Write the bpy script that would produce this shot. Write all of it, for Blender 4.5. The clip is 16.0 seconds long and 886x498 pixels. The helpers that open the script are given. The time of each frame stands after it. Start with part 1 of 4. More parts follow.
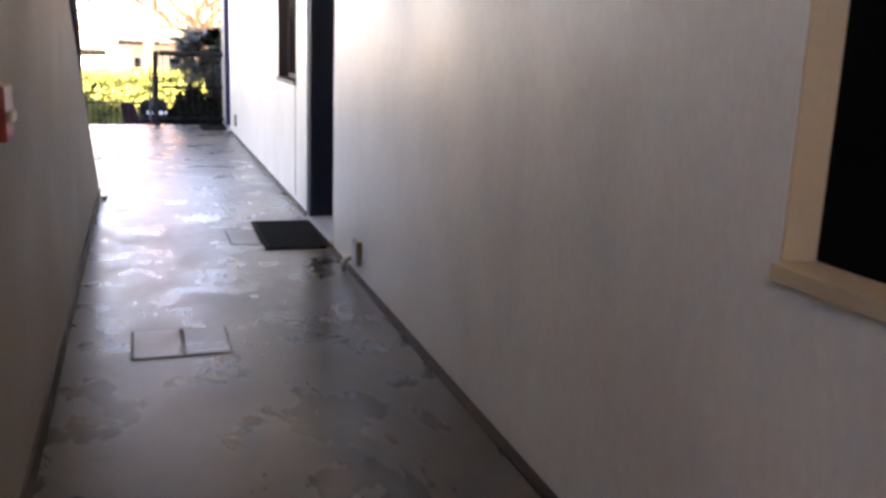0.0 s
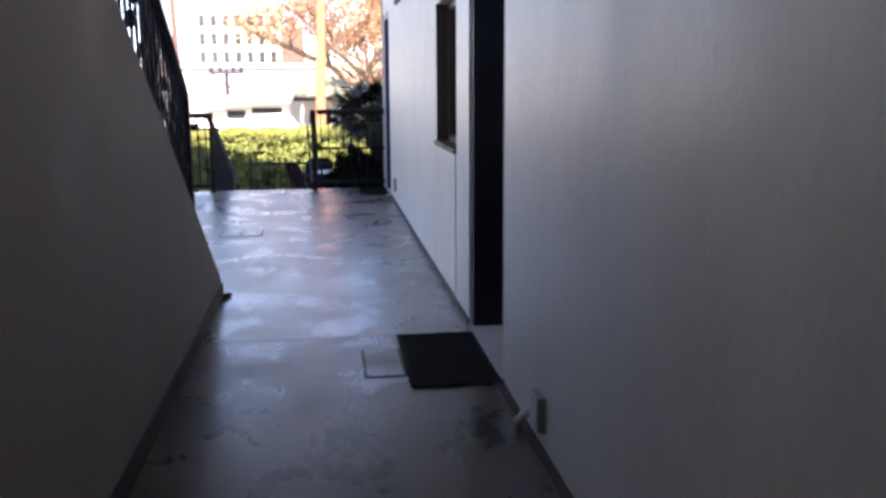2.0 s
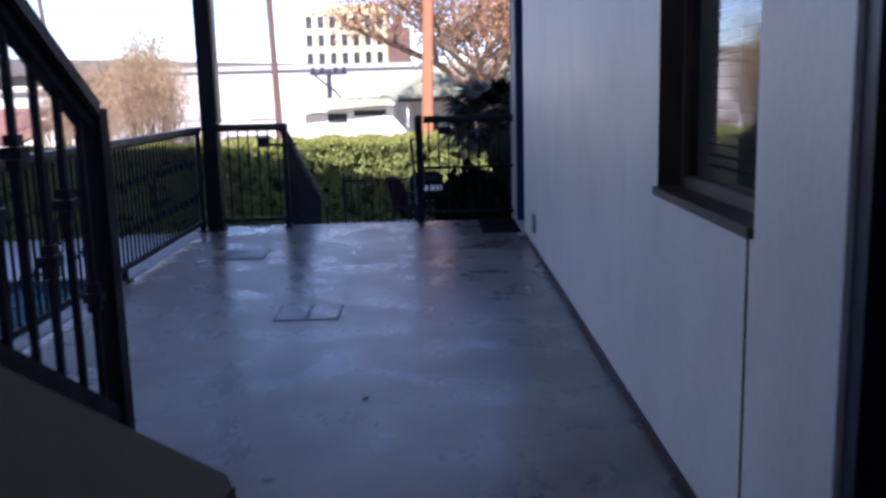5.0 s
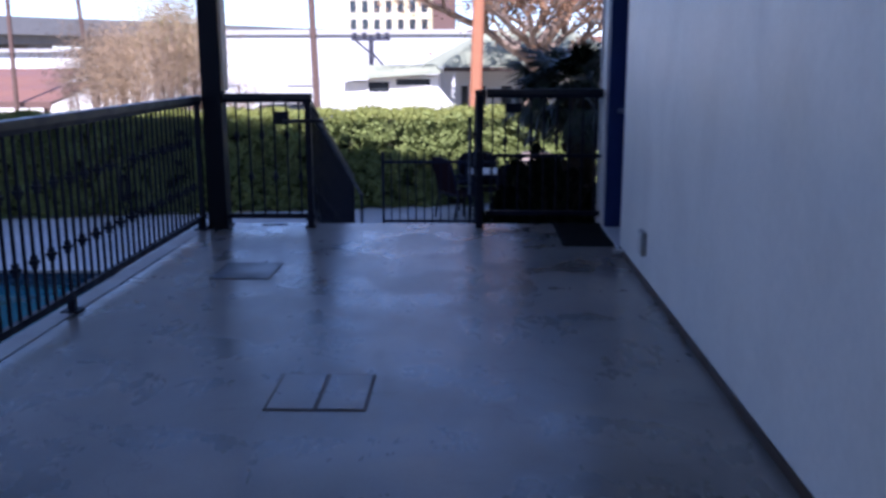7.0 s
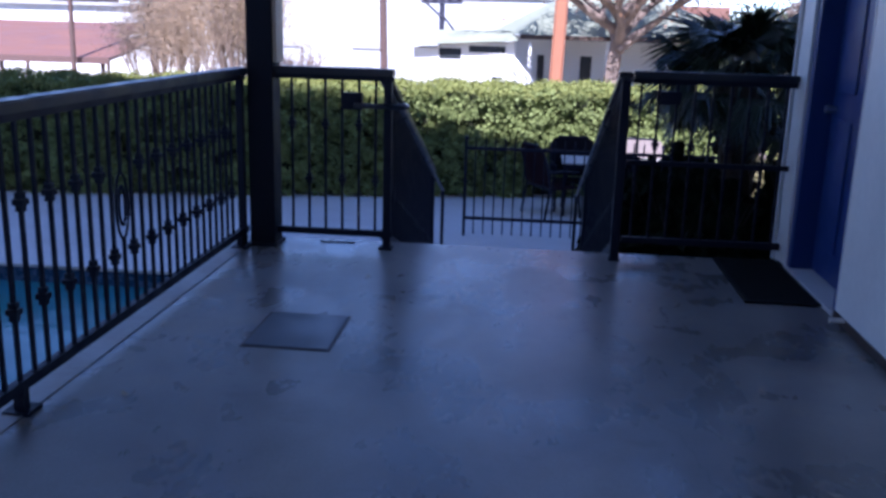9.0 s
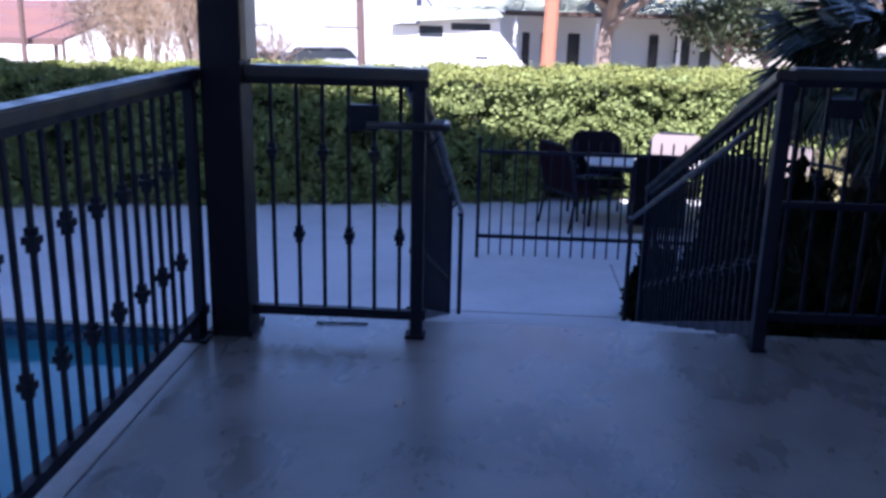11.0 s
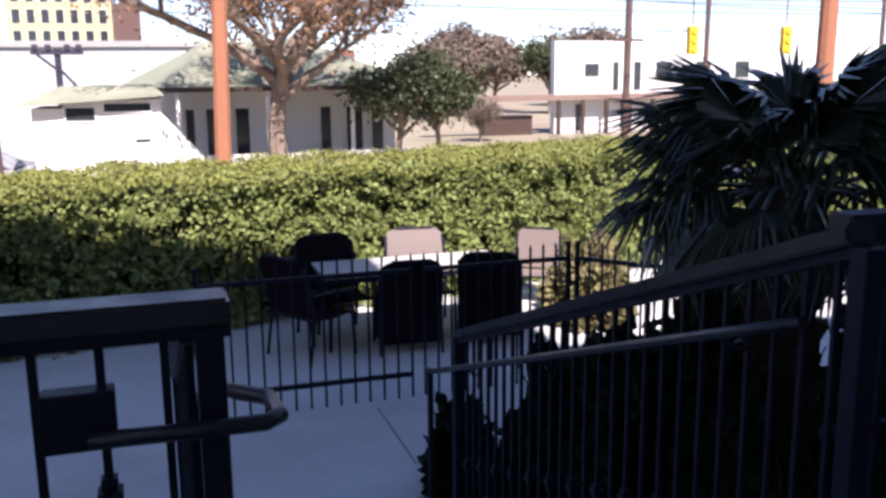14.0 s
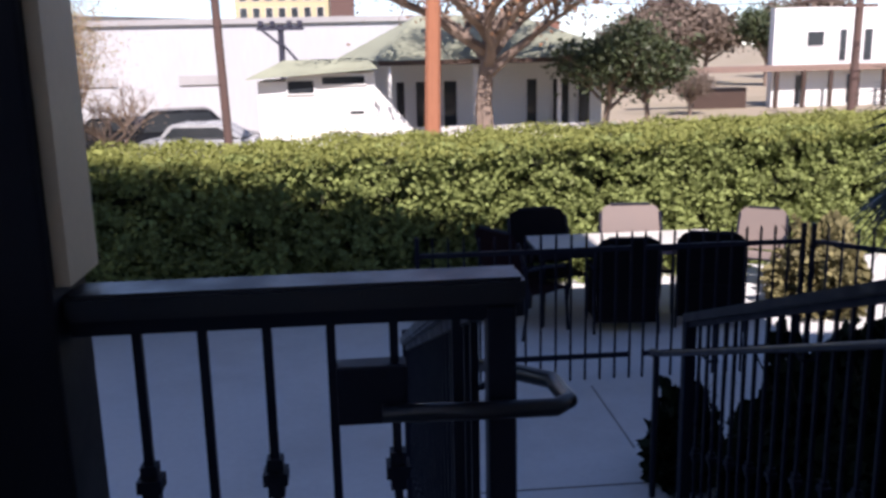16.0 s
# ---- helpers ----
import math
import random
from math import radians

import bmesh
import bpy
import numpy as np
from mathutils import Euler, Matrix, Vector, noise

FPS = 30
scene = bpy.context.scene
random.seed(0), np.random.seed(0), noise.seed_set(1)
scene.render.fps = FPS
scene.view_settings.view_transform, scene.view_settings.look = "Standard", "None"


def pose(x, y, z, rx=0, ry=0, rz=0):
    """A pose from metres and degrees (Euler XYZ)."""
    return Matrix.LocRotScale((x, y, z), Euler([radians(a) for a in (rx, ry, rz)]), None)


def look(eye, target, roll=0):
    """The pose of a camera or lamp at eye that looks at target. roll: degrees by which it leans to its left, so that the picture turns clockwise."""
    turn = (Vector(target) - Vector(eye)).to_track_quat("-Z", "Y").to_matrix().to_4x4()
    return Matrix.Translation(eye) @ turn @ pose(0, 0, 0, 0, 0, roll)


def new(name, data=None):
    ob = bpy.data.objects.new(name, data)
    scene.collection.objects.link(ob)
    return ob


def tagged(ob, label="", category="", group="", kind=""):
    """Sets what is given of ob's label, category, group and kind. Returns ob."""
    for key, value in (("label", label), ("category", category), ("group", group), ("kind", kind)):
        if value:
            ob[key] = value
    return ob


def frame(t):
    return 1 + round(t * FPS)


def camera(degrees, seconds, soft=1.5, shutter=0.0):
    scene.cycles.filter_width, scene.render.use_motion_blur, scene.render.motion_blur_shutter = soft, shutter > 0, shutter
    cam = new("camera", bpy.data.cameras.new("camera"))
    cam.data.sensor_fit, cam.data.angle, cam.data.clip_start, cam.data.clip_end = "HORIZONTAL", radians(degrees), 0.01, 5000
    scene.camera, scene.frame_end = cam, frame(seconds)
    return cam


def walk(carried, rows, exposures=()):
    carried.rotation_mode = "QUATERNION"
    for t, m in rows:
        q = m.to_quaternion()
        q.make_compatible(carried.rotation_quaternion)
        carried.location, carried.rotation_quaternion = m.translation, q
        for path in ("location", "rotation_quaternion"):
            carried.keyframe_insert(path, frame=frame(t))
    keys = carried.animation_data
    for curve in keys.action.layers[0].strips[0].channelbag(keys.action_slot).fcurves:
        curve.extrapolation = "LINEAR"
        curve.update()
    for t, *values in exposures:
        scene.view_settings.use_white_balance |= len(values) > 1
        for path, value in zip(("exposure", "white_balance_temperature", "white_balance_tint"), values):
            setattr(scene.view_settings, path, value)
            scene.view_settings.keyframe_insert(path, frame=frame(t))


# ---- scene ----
cam = camera(52.4, 16.0, soft=3.0, shutter=0.4)
METRES, EYE, TILT, LEAN, TURN = 14.0, 1.394, 0.0, 0.0, -18.7
ROWS = [
    (0.0, 0.0, 0.0, 0.0, 0.45, -12.71, -1.98),
    (0.5, 0.001, 0.0253, 0.0033, 3.21, -12.04, -0.75),
    (1.0, -0.0014, 0.0629, 0.0041, 8.37, -11.18, -0.52),
    (1.5, -0.0078, 0.0934, 0.004, 11.12, -10.78, -0.32),
    (2.0, -0.0159, 0.1308, 0.0038, 11.11, -10.06, 0.37),
    (2.5, -0.0231, 0.1659, 0.0058, 13.01, -9.25, 0.5),
    (3.0, -0.0376, 0.2107, 0.0068, 14.31, -7.39, 0.6),
    (3.5, -0.0473, 0.2446, 0.0058, 15.04, -6.74, 0.73),
    (4.0, -0.0643, 0.285, 0.0049, 17.06, -7.97, 1.22),
    (6.5, -0.1414, 0.4736, 0.0024, 18.13, -11.38, 1.39),
    (7.0, -0.1602, 0.5094, 0.0012, 20.4, -11.86, 0.13),
    (7.5, -0.1789, 0.5395, 0.0026, 23.6, -11.66, -0.12),
    (8.0, -0.1998, 0.5731, 0.0026, 25.26, -11.7, 0.22),
    (8.5, -0.2175, 0.6046, 0.0013, 24.92, -12.91, -1.35),
    (9.0, -0.2393, 0.6362, 0.0016, 24.41, -14.03, -1.57),
    (11.5, -0.338, 0.7795, 0.0004, 20.73, -15.41, -1.05),
    (12.0, -0.3539, 0.8039, 0.0012, 16.22, -15.16, -0.06),
    (12.5, -0.3716, 0.8296, 0.0033, 13.89, -14.83, 0.58),
    (13.0, -0.3845, 0.8485, 0.0059, 8.43, -14.19, 1.03),
    (13.5, -0.3921, 0.8667, 0.007, 1.83, -12.48, 0.62),
    (14.0, -0.3951, 0.8841, 0.0087, 0.92, -11.12, 0.57),
    (14.5, -0.3987, 0.8893, 0.0092, 1.32, -11.35, 1.16),
    (15.0, -0.4036, 0.8893, 0.009, 3.98, -11.84, 1.7),
    (15.5, -0.4068, 0.8885, 0.0086, 9.72, -12.39, 1.52),
    (16.0, -0.4081, 0.8883, 0.0085, 13.49, -12.63, 1.21),
]
EXPOSURES = [(0.0, 4.2, 9600, 27), (1.0, 3.35, 8400, 26), (2.0, 2.75, 7500, 25), (3.0, 2.1, 6850, 26), (4.0, 1.5, 6600, 28), (6.4, 1.5, 5550, 27),
             (7.5, 1.22, 5500, 28), (9.0, 1.42, 5200, 28), (11.4, 1.85, 5400, 27), (12.5, 1.95, 5500, 26), (13.2, 1.65, 5900, 26), (14.5, 0.93, 6550, 24), (16.0, 0.82, 6400, 24)]
walk(cam, [(t, pose(0, 0, EYE, TILT, LEAN, TURN) @ pose(METRES * x, METRES * y, METRES * z, 90 + pitch, roll, yaw)) for t, x, y, z, yaw, pitch, roll in ROWS],
     exposures=EXPOSURES)

# ---- world, sun ----
SUN_ELEVATION, SUN_AZIMUTH = 48.9, 0.0      # the sun stands behind the walk's start; azimuth is its swing towards +x
world = bpy.data.worlds.new("world")
scene.world = world
world.use_nodes = True
_n = world.node_tree.nodes
_sky = _n.new("ShaderNodeTexSky")
_sky.sky_type, _sky.sun_disc, _sky.dust_density = "NISHITA", False, 0.0
_sky.air_density, _sky.ozone_density = 0.65, 2.0
_sky.sun_elevation, _sky.sun_rotation = radians(SUN_ELEVATION), radians(180 - SUN_AZIMUTH)
world.node_tree.links.new(_sky.outputs[0], _n["Background"].inputs[0])
_n["Background"].inputs[1].default_value = 0.10
sun = new("sun", bpy.data.lights.new("sun", "SUN"))
sun.data.energy, sun.data.angle, sun.data.color = 5.0, radians(0.5), (1.0, 0.95, 0.87)
_e, _a = radians(SUN_ELEVATION), radians(SUN_AZIMUTH)
sun.matrix_world = look((0, 0, 30), (-10 * math.sin(_a) * math.cos(_e), 10 * math.cos(_a) * math.cos(_e), 30 - 10 * math.sin(_e)))


# ---- materials ----
def material(name, colour, rough=0.6, metal=0.0, spread=0.12, scale=3.0, fine=60.0, bump=0.15, spec=0.5, stain=None, stain_scale=1.2,
             stain_amount=0.5, rough_spread=0.1, random_value=0.0, stretch=(1, 1, 1), distance=0.004):
    """A surface with two scales of tone, fine relief, and stains of their own shape."""
    m = bpy.data.materials.new(name)
    m.use_nodes = True
    nt = m.node_tree
    n, l = nt.nodes, nt.links
    b = n["Principled BSDF"]
    b.inputs["Metallic"].default_value = metal
    b.inputs["Specular IOR Level"].default_value = spec
    geo = n.new("ShaderNodeNewGeometry")
    mp = n.new("ShaderNodeMapping")
    mp.inputs["Scale"].default_value = stretch
    l.new(geo.outputs["Position"], mp.inputs[0])
    big, small = n.new("ShaderNodeTexNoise"), n.new("ShaderNodeTexNoise")
    big.inputs["Scale"].default_value, big.inputs["Detail"].default_value = scale, 6
    small.inputs["Scale"].default_value, small.inputs["Detail"].default_value = fine, 4
    for t in (big, small):
        l.new(mp.outputs[0], t.inputs["Vector"])
    mix = n.new("ShaderNodeMix")
    mix.data_type = "FLOAT"
    mix.inputs[0].default_value = 0.4
    l.new(big.outputs[0], mix.inputs[2])
    l.new(small.outputs[0], mix.inputs[3])
    ramp = n.new("ShaderNodeMapRange")
    ramp.inputs[1].default_value, ramp.inputs[2].default_value = 0.3, 0.7
    ramp.inputs[3].default_value, ramp.inputs[4].default_value = 1 - spread, 1 + spread
    l.new(mix.outputs[0], ramp.inputs[0])
    value = ramp.outputs[0]
    if random_value:
        info = n.new("ShaderNodeObjectInfo") if random_value < 1 else n.new("ShaderNodeNewGeometry")
        out = info.outputs["Random"] if random_value < 1 else info.outputs["Random Per Island"]
        r2 = n.new("ShaderNodeMapRange")
        r2.inputs[3].default_value, r2.inputs[4].default_value = 1 - random_value % 1, 1 + random_value % 1
        l.new(out, r2.inputs[0])
        mul = n.new("ShaderNodeMath")
        mul.operation = "MULTIPLY"
        l.new(value, mul.inputs[0])
        l.new(r2.outputs[0], mul.inputs[1])
        value = mul.outputs[0]
    vm = n.new("ShaderNodeVectorMath")
    vm.operation = "SCALE"
    vm.inputs[0].default_value = colour
    l.new(value, vm.inputs["Scale"])
    base = vm.outputs[0]
    if stain:
        st = n.new("ShaderNodeTexNoise")
        st.inputs["Scale"].default_value, st.inputs["Detail"].default_value, st.inputs["Roughness"].default_value = stain_scale, 8, 0.65
        l.new(mp.outputs[0], st.inputs["Vector"])
        sr = n.new("ShaderNodeMapRange")
        sr.inputs[1].default_value, sr.inputs[2].default_value, sr.inputs[4].default_value = 0.47, 0.76, stain_amount
        l.new(st.outputs[0], sr.inputs[0])
        sm = n.new("ShaderNodeMix")
        sm.data_type = "RGBA"
        l.new(sr.outputs[0], sm.inputs[0])
        l.new(base, sm.inputs[6])
        sm.inputs[7].default_value = (*stain, 1)
        base = sm.outputs[2]
    l.new(base, b.inputs["Base Color"])
    rr = n.new("ShaderNodeMapRange")
    rr.inputs[1].default_value, rr.inputs[2].default_value = 0.35, 0.65
    rr.inputs[3].default_value, rr.inputs[4].default_value = max(0.03, rough - rough_spread), min(1, rough + rough_spread)
    l.new(big.outputs[0], rr.inputs[0])
    l.new(rr.outputs[0], b.inputs["Roughness"])
    if bump:
        bp = n.new("ShaderNodeBump")
        bp.inputs["Strength"].default_value, bp.inputs["Distance"].default_value = bump, distance
        l.new(small.outputs[0], bp.inputs["Height"])
        l.new(bp.outputs[0], b.inputs["Normal"])
    return m


def glass_material(name, tint=(0.8, 0.85, 0.85)):
    m = bpy.data.materials.new(name)
    m.use_nodes = True
    b = m.node_tree.nodes["Principled BSDF"]
    b.inputs["Base Color"].default_value = (*tint, 1)
    b.inputs["Roughness"].default_value = 0.03
    b.inputs["Transmission Weight"].default_value = 1.0
    b.inputs["IOR"].default_value = 1.45
    return m


M_WALL = material("stucco_paint", (0.75, 0.725, 0.68), 0.46, spread=0.10, scale=1.7, fine=40, bump=0.6, stain=(0.45, 0.42, 0.39), stain_scale=1.5,
                  stain_amount=0.36, rough_spread=0.05, stretch=(1.1, 1.1, 0.6), distance=0.003)
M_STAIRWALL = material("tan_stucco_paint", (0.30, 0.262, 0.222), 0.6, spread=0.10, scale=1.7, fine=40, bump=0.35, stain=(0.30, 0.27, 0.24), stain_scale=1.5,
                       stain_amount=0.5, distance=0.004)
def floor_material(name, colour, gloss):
    """Sealed concrete: mottled grey-brown slab, worn and glossy patches in the sealer, trowel marks, hairline cracks and dark specks."""
    m = bpy.data.materials.new(name)
    m.use_nodes = True
    n, l = m.node_tree.nodes, m.node_tree.links
    b = n["Principled BSDF"]
    geo = n.new("ShaderNodeNewGeometry")

    def noise(scale, detail, rough=0.55, distort=0.0, stretch=(1, 1, 1)):
        mp = n.new("ShaderNodeMapping")
        mp.inputs["Scale"].default_value = stretch
        l.new(geo.outputs["Position"], mp.inputs[0])
        t = n.new("ShaderNodeTexNoise")
        t.inputs["Scale"].default_value, t.inputs["Detail"].default_value = scale, detail
        t.inputs["Roughness"].default_value, t.inputs["Distortion"].default_value = rough, distort
        l.new(mp.outputs[0], t.inputs["Vector"])
        return t.outputs[0]

    def ranged(x, a, c, lo, hi):
        r = n.new("ShaderNodeMapRange")
        r.interpolation_type = "SMOOTHSTEP"
        for k, v in enumerate((a, c, lo, hi)):
            r.inputs[k + 1].default_value = v
        l.new(x, r.inputs[0])
        return r.outputs[0]

    def maths(op, x, y):
        k = n.new("ShaderNodeMath")
        k.operation = op
        for i, v in enumerate((x, y)):
            if isinstance(v, (int, float)):
                k.inputs[i].default_value = v
            else:
                l.new(v, k.inputs[i])
        return k.outputs[0]

    broad, cloud = noise(0.9, 4, 0.5, 0.4), noise(2.4, 5, 0.5, 0.6)
    grit, trowel = noise(70, 3), noise(5, 5, 0.6, 1.2, (1.8, 0.7, 1))
    tone = maths("MULTIPLY", ranged(broad, 0.3, 0.7, 0.76, 1.2), ranged(cloud, 0.25, 0.75, 0.8, 1.18))
    tone = maths("MULTIPLY", tone, ranged(grit, 0.3, 0.7, 0.93, 1.07))
    tone = maths("MULTIPLY", tone, ranged(noise(2.3, 6, 0.6, 0.5), 0.45, 0.85, 1.06, 0.72))
    tone = maths("MULTIPLY", tone, ranged(noise(17, 5, 0.7), 0.66, 0.84, 1.0, 0.62))
    tone = maths("MULTIPLY", tone, ranged(noise(5.5, 3, 0.55, 0.3, (0.7, 1.9, 1)), 0.60, 0.82, 1.0, 0.62))
    crack = n.new("ShaderNodeTexVoronoi")
    crack.feature = "DISTANCE_TO_EDGE"
    crack.inputs["Scale"].default_value = 0.42
    warp = n.new("ShaderNodeVectorMath")
    warp.operation = "ADD"
    wob = n.new("ShaderNodeTexNoise")
    wob.inputs["Scale"].default_value, wob.inputs["Detail"].default_value = 2.2, 6
    l.new(geo.outputs["Position"], wob.inputs["Vector"])
    l.new(geo.outputs["Position"], warp.inputs[0])
    l.new(wob.outputs[1], warp.inputs[1])
    l.new(warp.outputs[0], crack.inputs["Vector"])
    tone = maths("MULTIPLY", tone, ranged(crack.outputs["Distance"], 0.0, 0.004, 0.62, 1.0))
    vm = n.new("ShaderNodeVectorMath")
    vm.operation = "SCALE"
    vm.inputs[0].default_value = colour
    l.new(tone, vm.inputs["Scale"])
    l.new(vm.outputs[0], b.inputs["Base Color"])
    worn = maths("ADD", maths("MULTIPLY", ranged(cloud, 0.25, 0.75, 0.0, 1.0), 0.16), maths("MULTIPLY", ranged(trowel, 0.25, 0.75, 0.0, 1.0), 0.08))
    l.new(maths("ADD", worn, 0.19), b.inputs["Roughness"])
    l.new(ranged(broad, 0.35, 0.65, gloss * 0.63, gloss), b.inputs["Specular IOR Level"])
    bp = n.new("ShaderNodeBump")
    bp.inputs["Strength"].default_value, bp.inputs["Distance"].default_value = 0.025, 0.002
    l.new(maths("ADD", maths("MULTIPLY", grit, 0.25), trowel), bp.inputs["Height"])
    l.new(bp.outputs[0], b.inputs["Normal"])
    return m


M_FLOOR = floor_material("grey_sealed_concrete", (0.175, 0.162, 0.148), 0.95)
# shaded copy of M_FLOOR: corridor shade put into a darker, browner, duller colour
M_CORRIDOR = floor_material("shaded_sealed_concrete", (0.095, 0.077, 0.061), 0.6)
M_DECK = material("deck_concrete", (0.58, 0.575, 0.57), 0.75, spread=0.08, scale=0.9, fine=25, bump=0.2, stain=(0.28, 0.27, 0.25), stain_scale=0.7, stain_amount=0.4)
M_BASE = material("baseboard_paint", (0.045, 0.024, 0.015), 0.6, spread=0.25)
M_IRON = material("dark_iron_paint", (0.006, 0.007, 0.018), 0.55, spread=0.2, scale=9, fine=160, bump=0.1, spec=0.25)
M_RAIL = material("rail_cap_paint", (0.011, 0.011, 0.018), 0.38, spread=0.2, scale=9, fine=160, bump=0.1)
M_POST = material("dark_post_paint", (0.006, 0.006, 0.012), 0.55, spread=0.25, scale=4, fine=90, bump=0.2, spec=0.2)
M_MAT = material("rubber_mat", (0.010, 0.010, 0.010), 0.95, spread=0.3, fine=220, bump=0.8, spec=0.2)
M_BLUE = material("navy_door_paint", (0.016, 0.036, 0.15), 0.4, spread=0.12, scale=4, fine=80)
M_DARKDOOR = material("dark_door_paint", (0.008, 0.010, 0.022), 0.4, spread=0.12, scale=4, fine=80)
M_BROWN = material("brown_frame", (0.06, 0.035, 0.025), 0.5, spread=0.2)
M_CEIL = material("ceiling_plaster", (0.72, 0.70, 0.67), 0.8, spread=0.06)
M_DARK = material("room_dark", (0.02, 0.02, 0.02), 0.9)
M_PLATE = material("cover_plate", (0.58, 0.56, 0.53), 0.45, spread=0.05)
M_RED = material("alarm_red", (0.28, 0.025, 0.018), 0.4, spread=0.06)
M_HEDGE = material("hedge_leaf", (0.19, 0.225, 0.075), 0.6, spread=0.35, scale=2.5, fine=9, random_value=1.18, spec=0.12)
M_HEDGECORE = material("hedge_gap_shade", (0.03, 0.034, 0.014), 0.9, spread=0.4, scale=12)
M_PALM = material("palm_leaf", (0.022, 0.034, 0.018), 0.3, spread=0.2, random_value=1.3)
M_TRUNK = material("bark", (0.21, 0.155, 0.12), 0.9, spread=0.3, scale=5, fine=30, bump=0.8, stretch=(1, 1, 0.25), distance=0.03)
M_GROUND = material("dry_ground", (0.30, 0.25, 0.18), 0.95, spread=0.2, scale=0.3, fine=4, stain=(0.14, 0.15, 0.06), stain_scale=0.12)
M_ROAD = material("asphalt", (0.11, 0.11, 0.11), 0.9, spread=0.15, scale=0.5, fine=12)
M_WHITE = material("white_siding", (0.70, 0.69, 0.67), 0.7, spread=0.05, scale=0.6, fine=9)
M_GREENROOF = material("green_shingles", (0.27, 0.285, 0.205), 0.9, spread=0.2, scale=1.5, fine=14)
M_WATER = material("pool_water", (0.03, 0.16, 0.20), 0.05, spread=0.1, scale=1.0, fine=3, bump=0.4, distance=0.02)


# ---- mesh helpers ----
def obj(name, bm, mat, parent=None, label="", smooth=False):
    me = bpy.data.meshes.new(name)
    bmesh.ops.recalc_face_normals(bm, faces=bm.faces)
    bm.to_mesh(me)
    bm.free()
    if mat:
        me.materials.append(mat)
    if smooth:
        me.polygons.foreach_set("use_smooth", [True] * len(me.polygons))
    ob = new(name, me)
    if parent:
        ob.parent = parent
    if label:
        ob["label"] = label
    return ob


def part(name, bm, mat, parent, label="", smooth=False):
    return obj(name, bm, mat, parent, label, smooth)


def shared(name, me, parent, m):
    """One more object on a mesh that is there already."""
    ob = new(name, me)
    ob.parent = parent
    ob.matrix_basis = m
    return ob


def thing(name, label, category, group="", kind="", at=(0, 0, 0), turn=0):
    ob = new(name)
    ob.matrix_basis = pose(*at, 0, 0, turn)
    return tagged(ob, label, category, group, kind)


def box(bm, x0, x1, y0, y1, z0, z1, bevel=0.0):
    r = bmesh.ops.create_cube(bm, size=1.0, matrix=Matrix.LocRotScale(((x0 + x1) / 2, (y0 + y1) / 2, (z0 + z1) / 2), None, (x1 - x0, y1 - y0, z1 - z0)))
    if bevel:
        edges = list({e for v in r["verts"] for e in v.link_edges})
        bmesh.ops.bevel(bm, geom=edges, offset=bevel, segments=2, affect="EDGES", profile=0.6)
    return bm


def boxes(*rows, bevel=0.0):
    bm = bmesh.new()
    for r in rows:
        box(bm, *r, bevel=bevel)
    return bm


def beam(bm, a, b, w, h, up=(0, 0, 1)):
    """A square bar from a to b, w wide and h high."""
    a, b = Vector(a), Vector(b)
    d = b - a
    q = d.to_track_quat("Y", "Z")
    bmesh.ops.create_cube(bm, size=1.0, matrix=Matrix.LocRotScale((a + b) / 2, q, (w, d.length, h)))
    return bm


def tube(bm, pts, r, n=8, r2=None):
    """A round bar through points, tapering to r2."""
    pts = [Vector(p) for p in pts]
    rings = []
    for i, p in enumerate(pts):
        d = (pts[min(i + 1, len(pts) - 1)] - pts[max(i - 1, 0)]).normalized()
        side = d.cross(Vector((0.13, 0.31, 0.94)))
        side = side.normalized() if side.length > 1e-3 else Vector((1, 0, 0))
        other = d.cross(side)
        rad = r if r2 is None else r + (r2 - r) * i / (len(pts) - 1)
        rings.append([bm.verts.new(p + rad * (math.cos(a) * side + math.sin(a) * other)) for a in (2 * math.pi * k / n for k in range(n))])
    for a, b in zip(rings, rings[1:]):
        for k in range(n):
            bm.faces.new((a[k], a[(k + 1) % n], b[(k + 1) % n], b[k]))
    bm.faces.new(rings[0][::-1])
    bm.faces.new(rings[-1])
    return bm


def prism(bm, outline, x0, x1):
    """A plate with an outline in y and z, from x0 to x1."""
    a = [bm.verts.new((x0, y, z)) for y, z in outline]
    b = [bm.verts.new((x1, y, z)) for y, z in outline]
    bm.faces.new(a)
    bm.faces.new(b[::-1])
    for i in range(len(a)):
        bm.faces.new((a[i], b[i], b[(i + 1) % len(a)], a[(i + 1) % len(a)]))
    return bm


def leaf_mesh(name, centres, size, mat, parent=None, droop=0.0, seed=1, aspect=0.55):
    """Many small four-cornered leaves turned at random round the given places."""
    rng = np.random.default_rng(seed)
    n = len(centres)
    u = rng.normal(size=(n, 3))
    u[:, 2] -= droop
    u /= np.linalg.norm(u, axis=1)[:, None]
    w = np.cross(u, rng.normal(size=(n, 3)))
    w /= np.linalg.norm(w, axis=1)[:, None]
    s = size * rng.uniform(0.6, 1.35, (n, 1))
    quads = np.stack([centres - u * s / 2, centres + w * s * aspect / 2, centres + u * s / 2, centres - w * s * aspect / 2], 1)
    me = bpy.data.meshes.new(name)
    me.vertices.add(4 * n)
    me.vertices.foreach_set("co", quads.reshape(-1))
    me.loops.add(4 * n)
    me.loops.foreach_set("vertex_index", np.arange(4 * n))
    me.polygons.add(n)
    me.polygons.foreach_set("loop_start", np.arange(n) * 4)
    me.update(calc_edges=True)
    me.materials.append(mat)
    ob = new(name, me)
    if parent:
        ob.parent = parent
    return ob


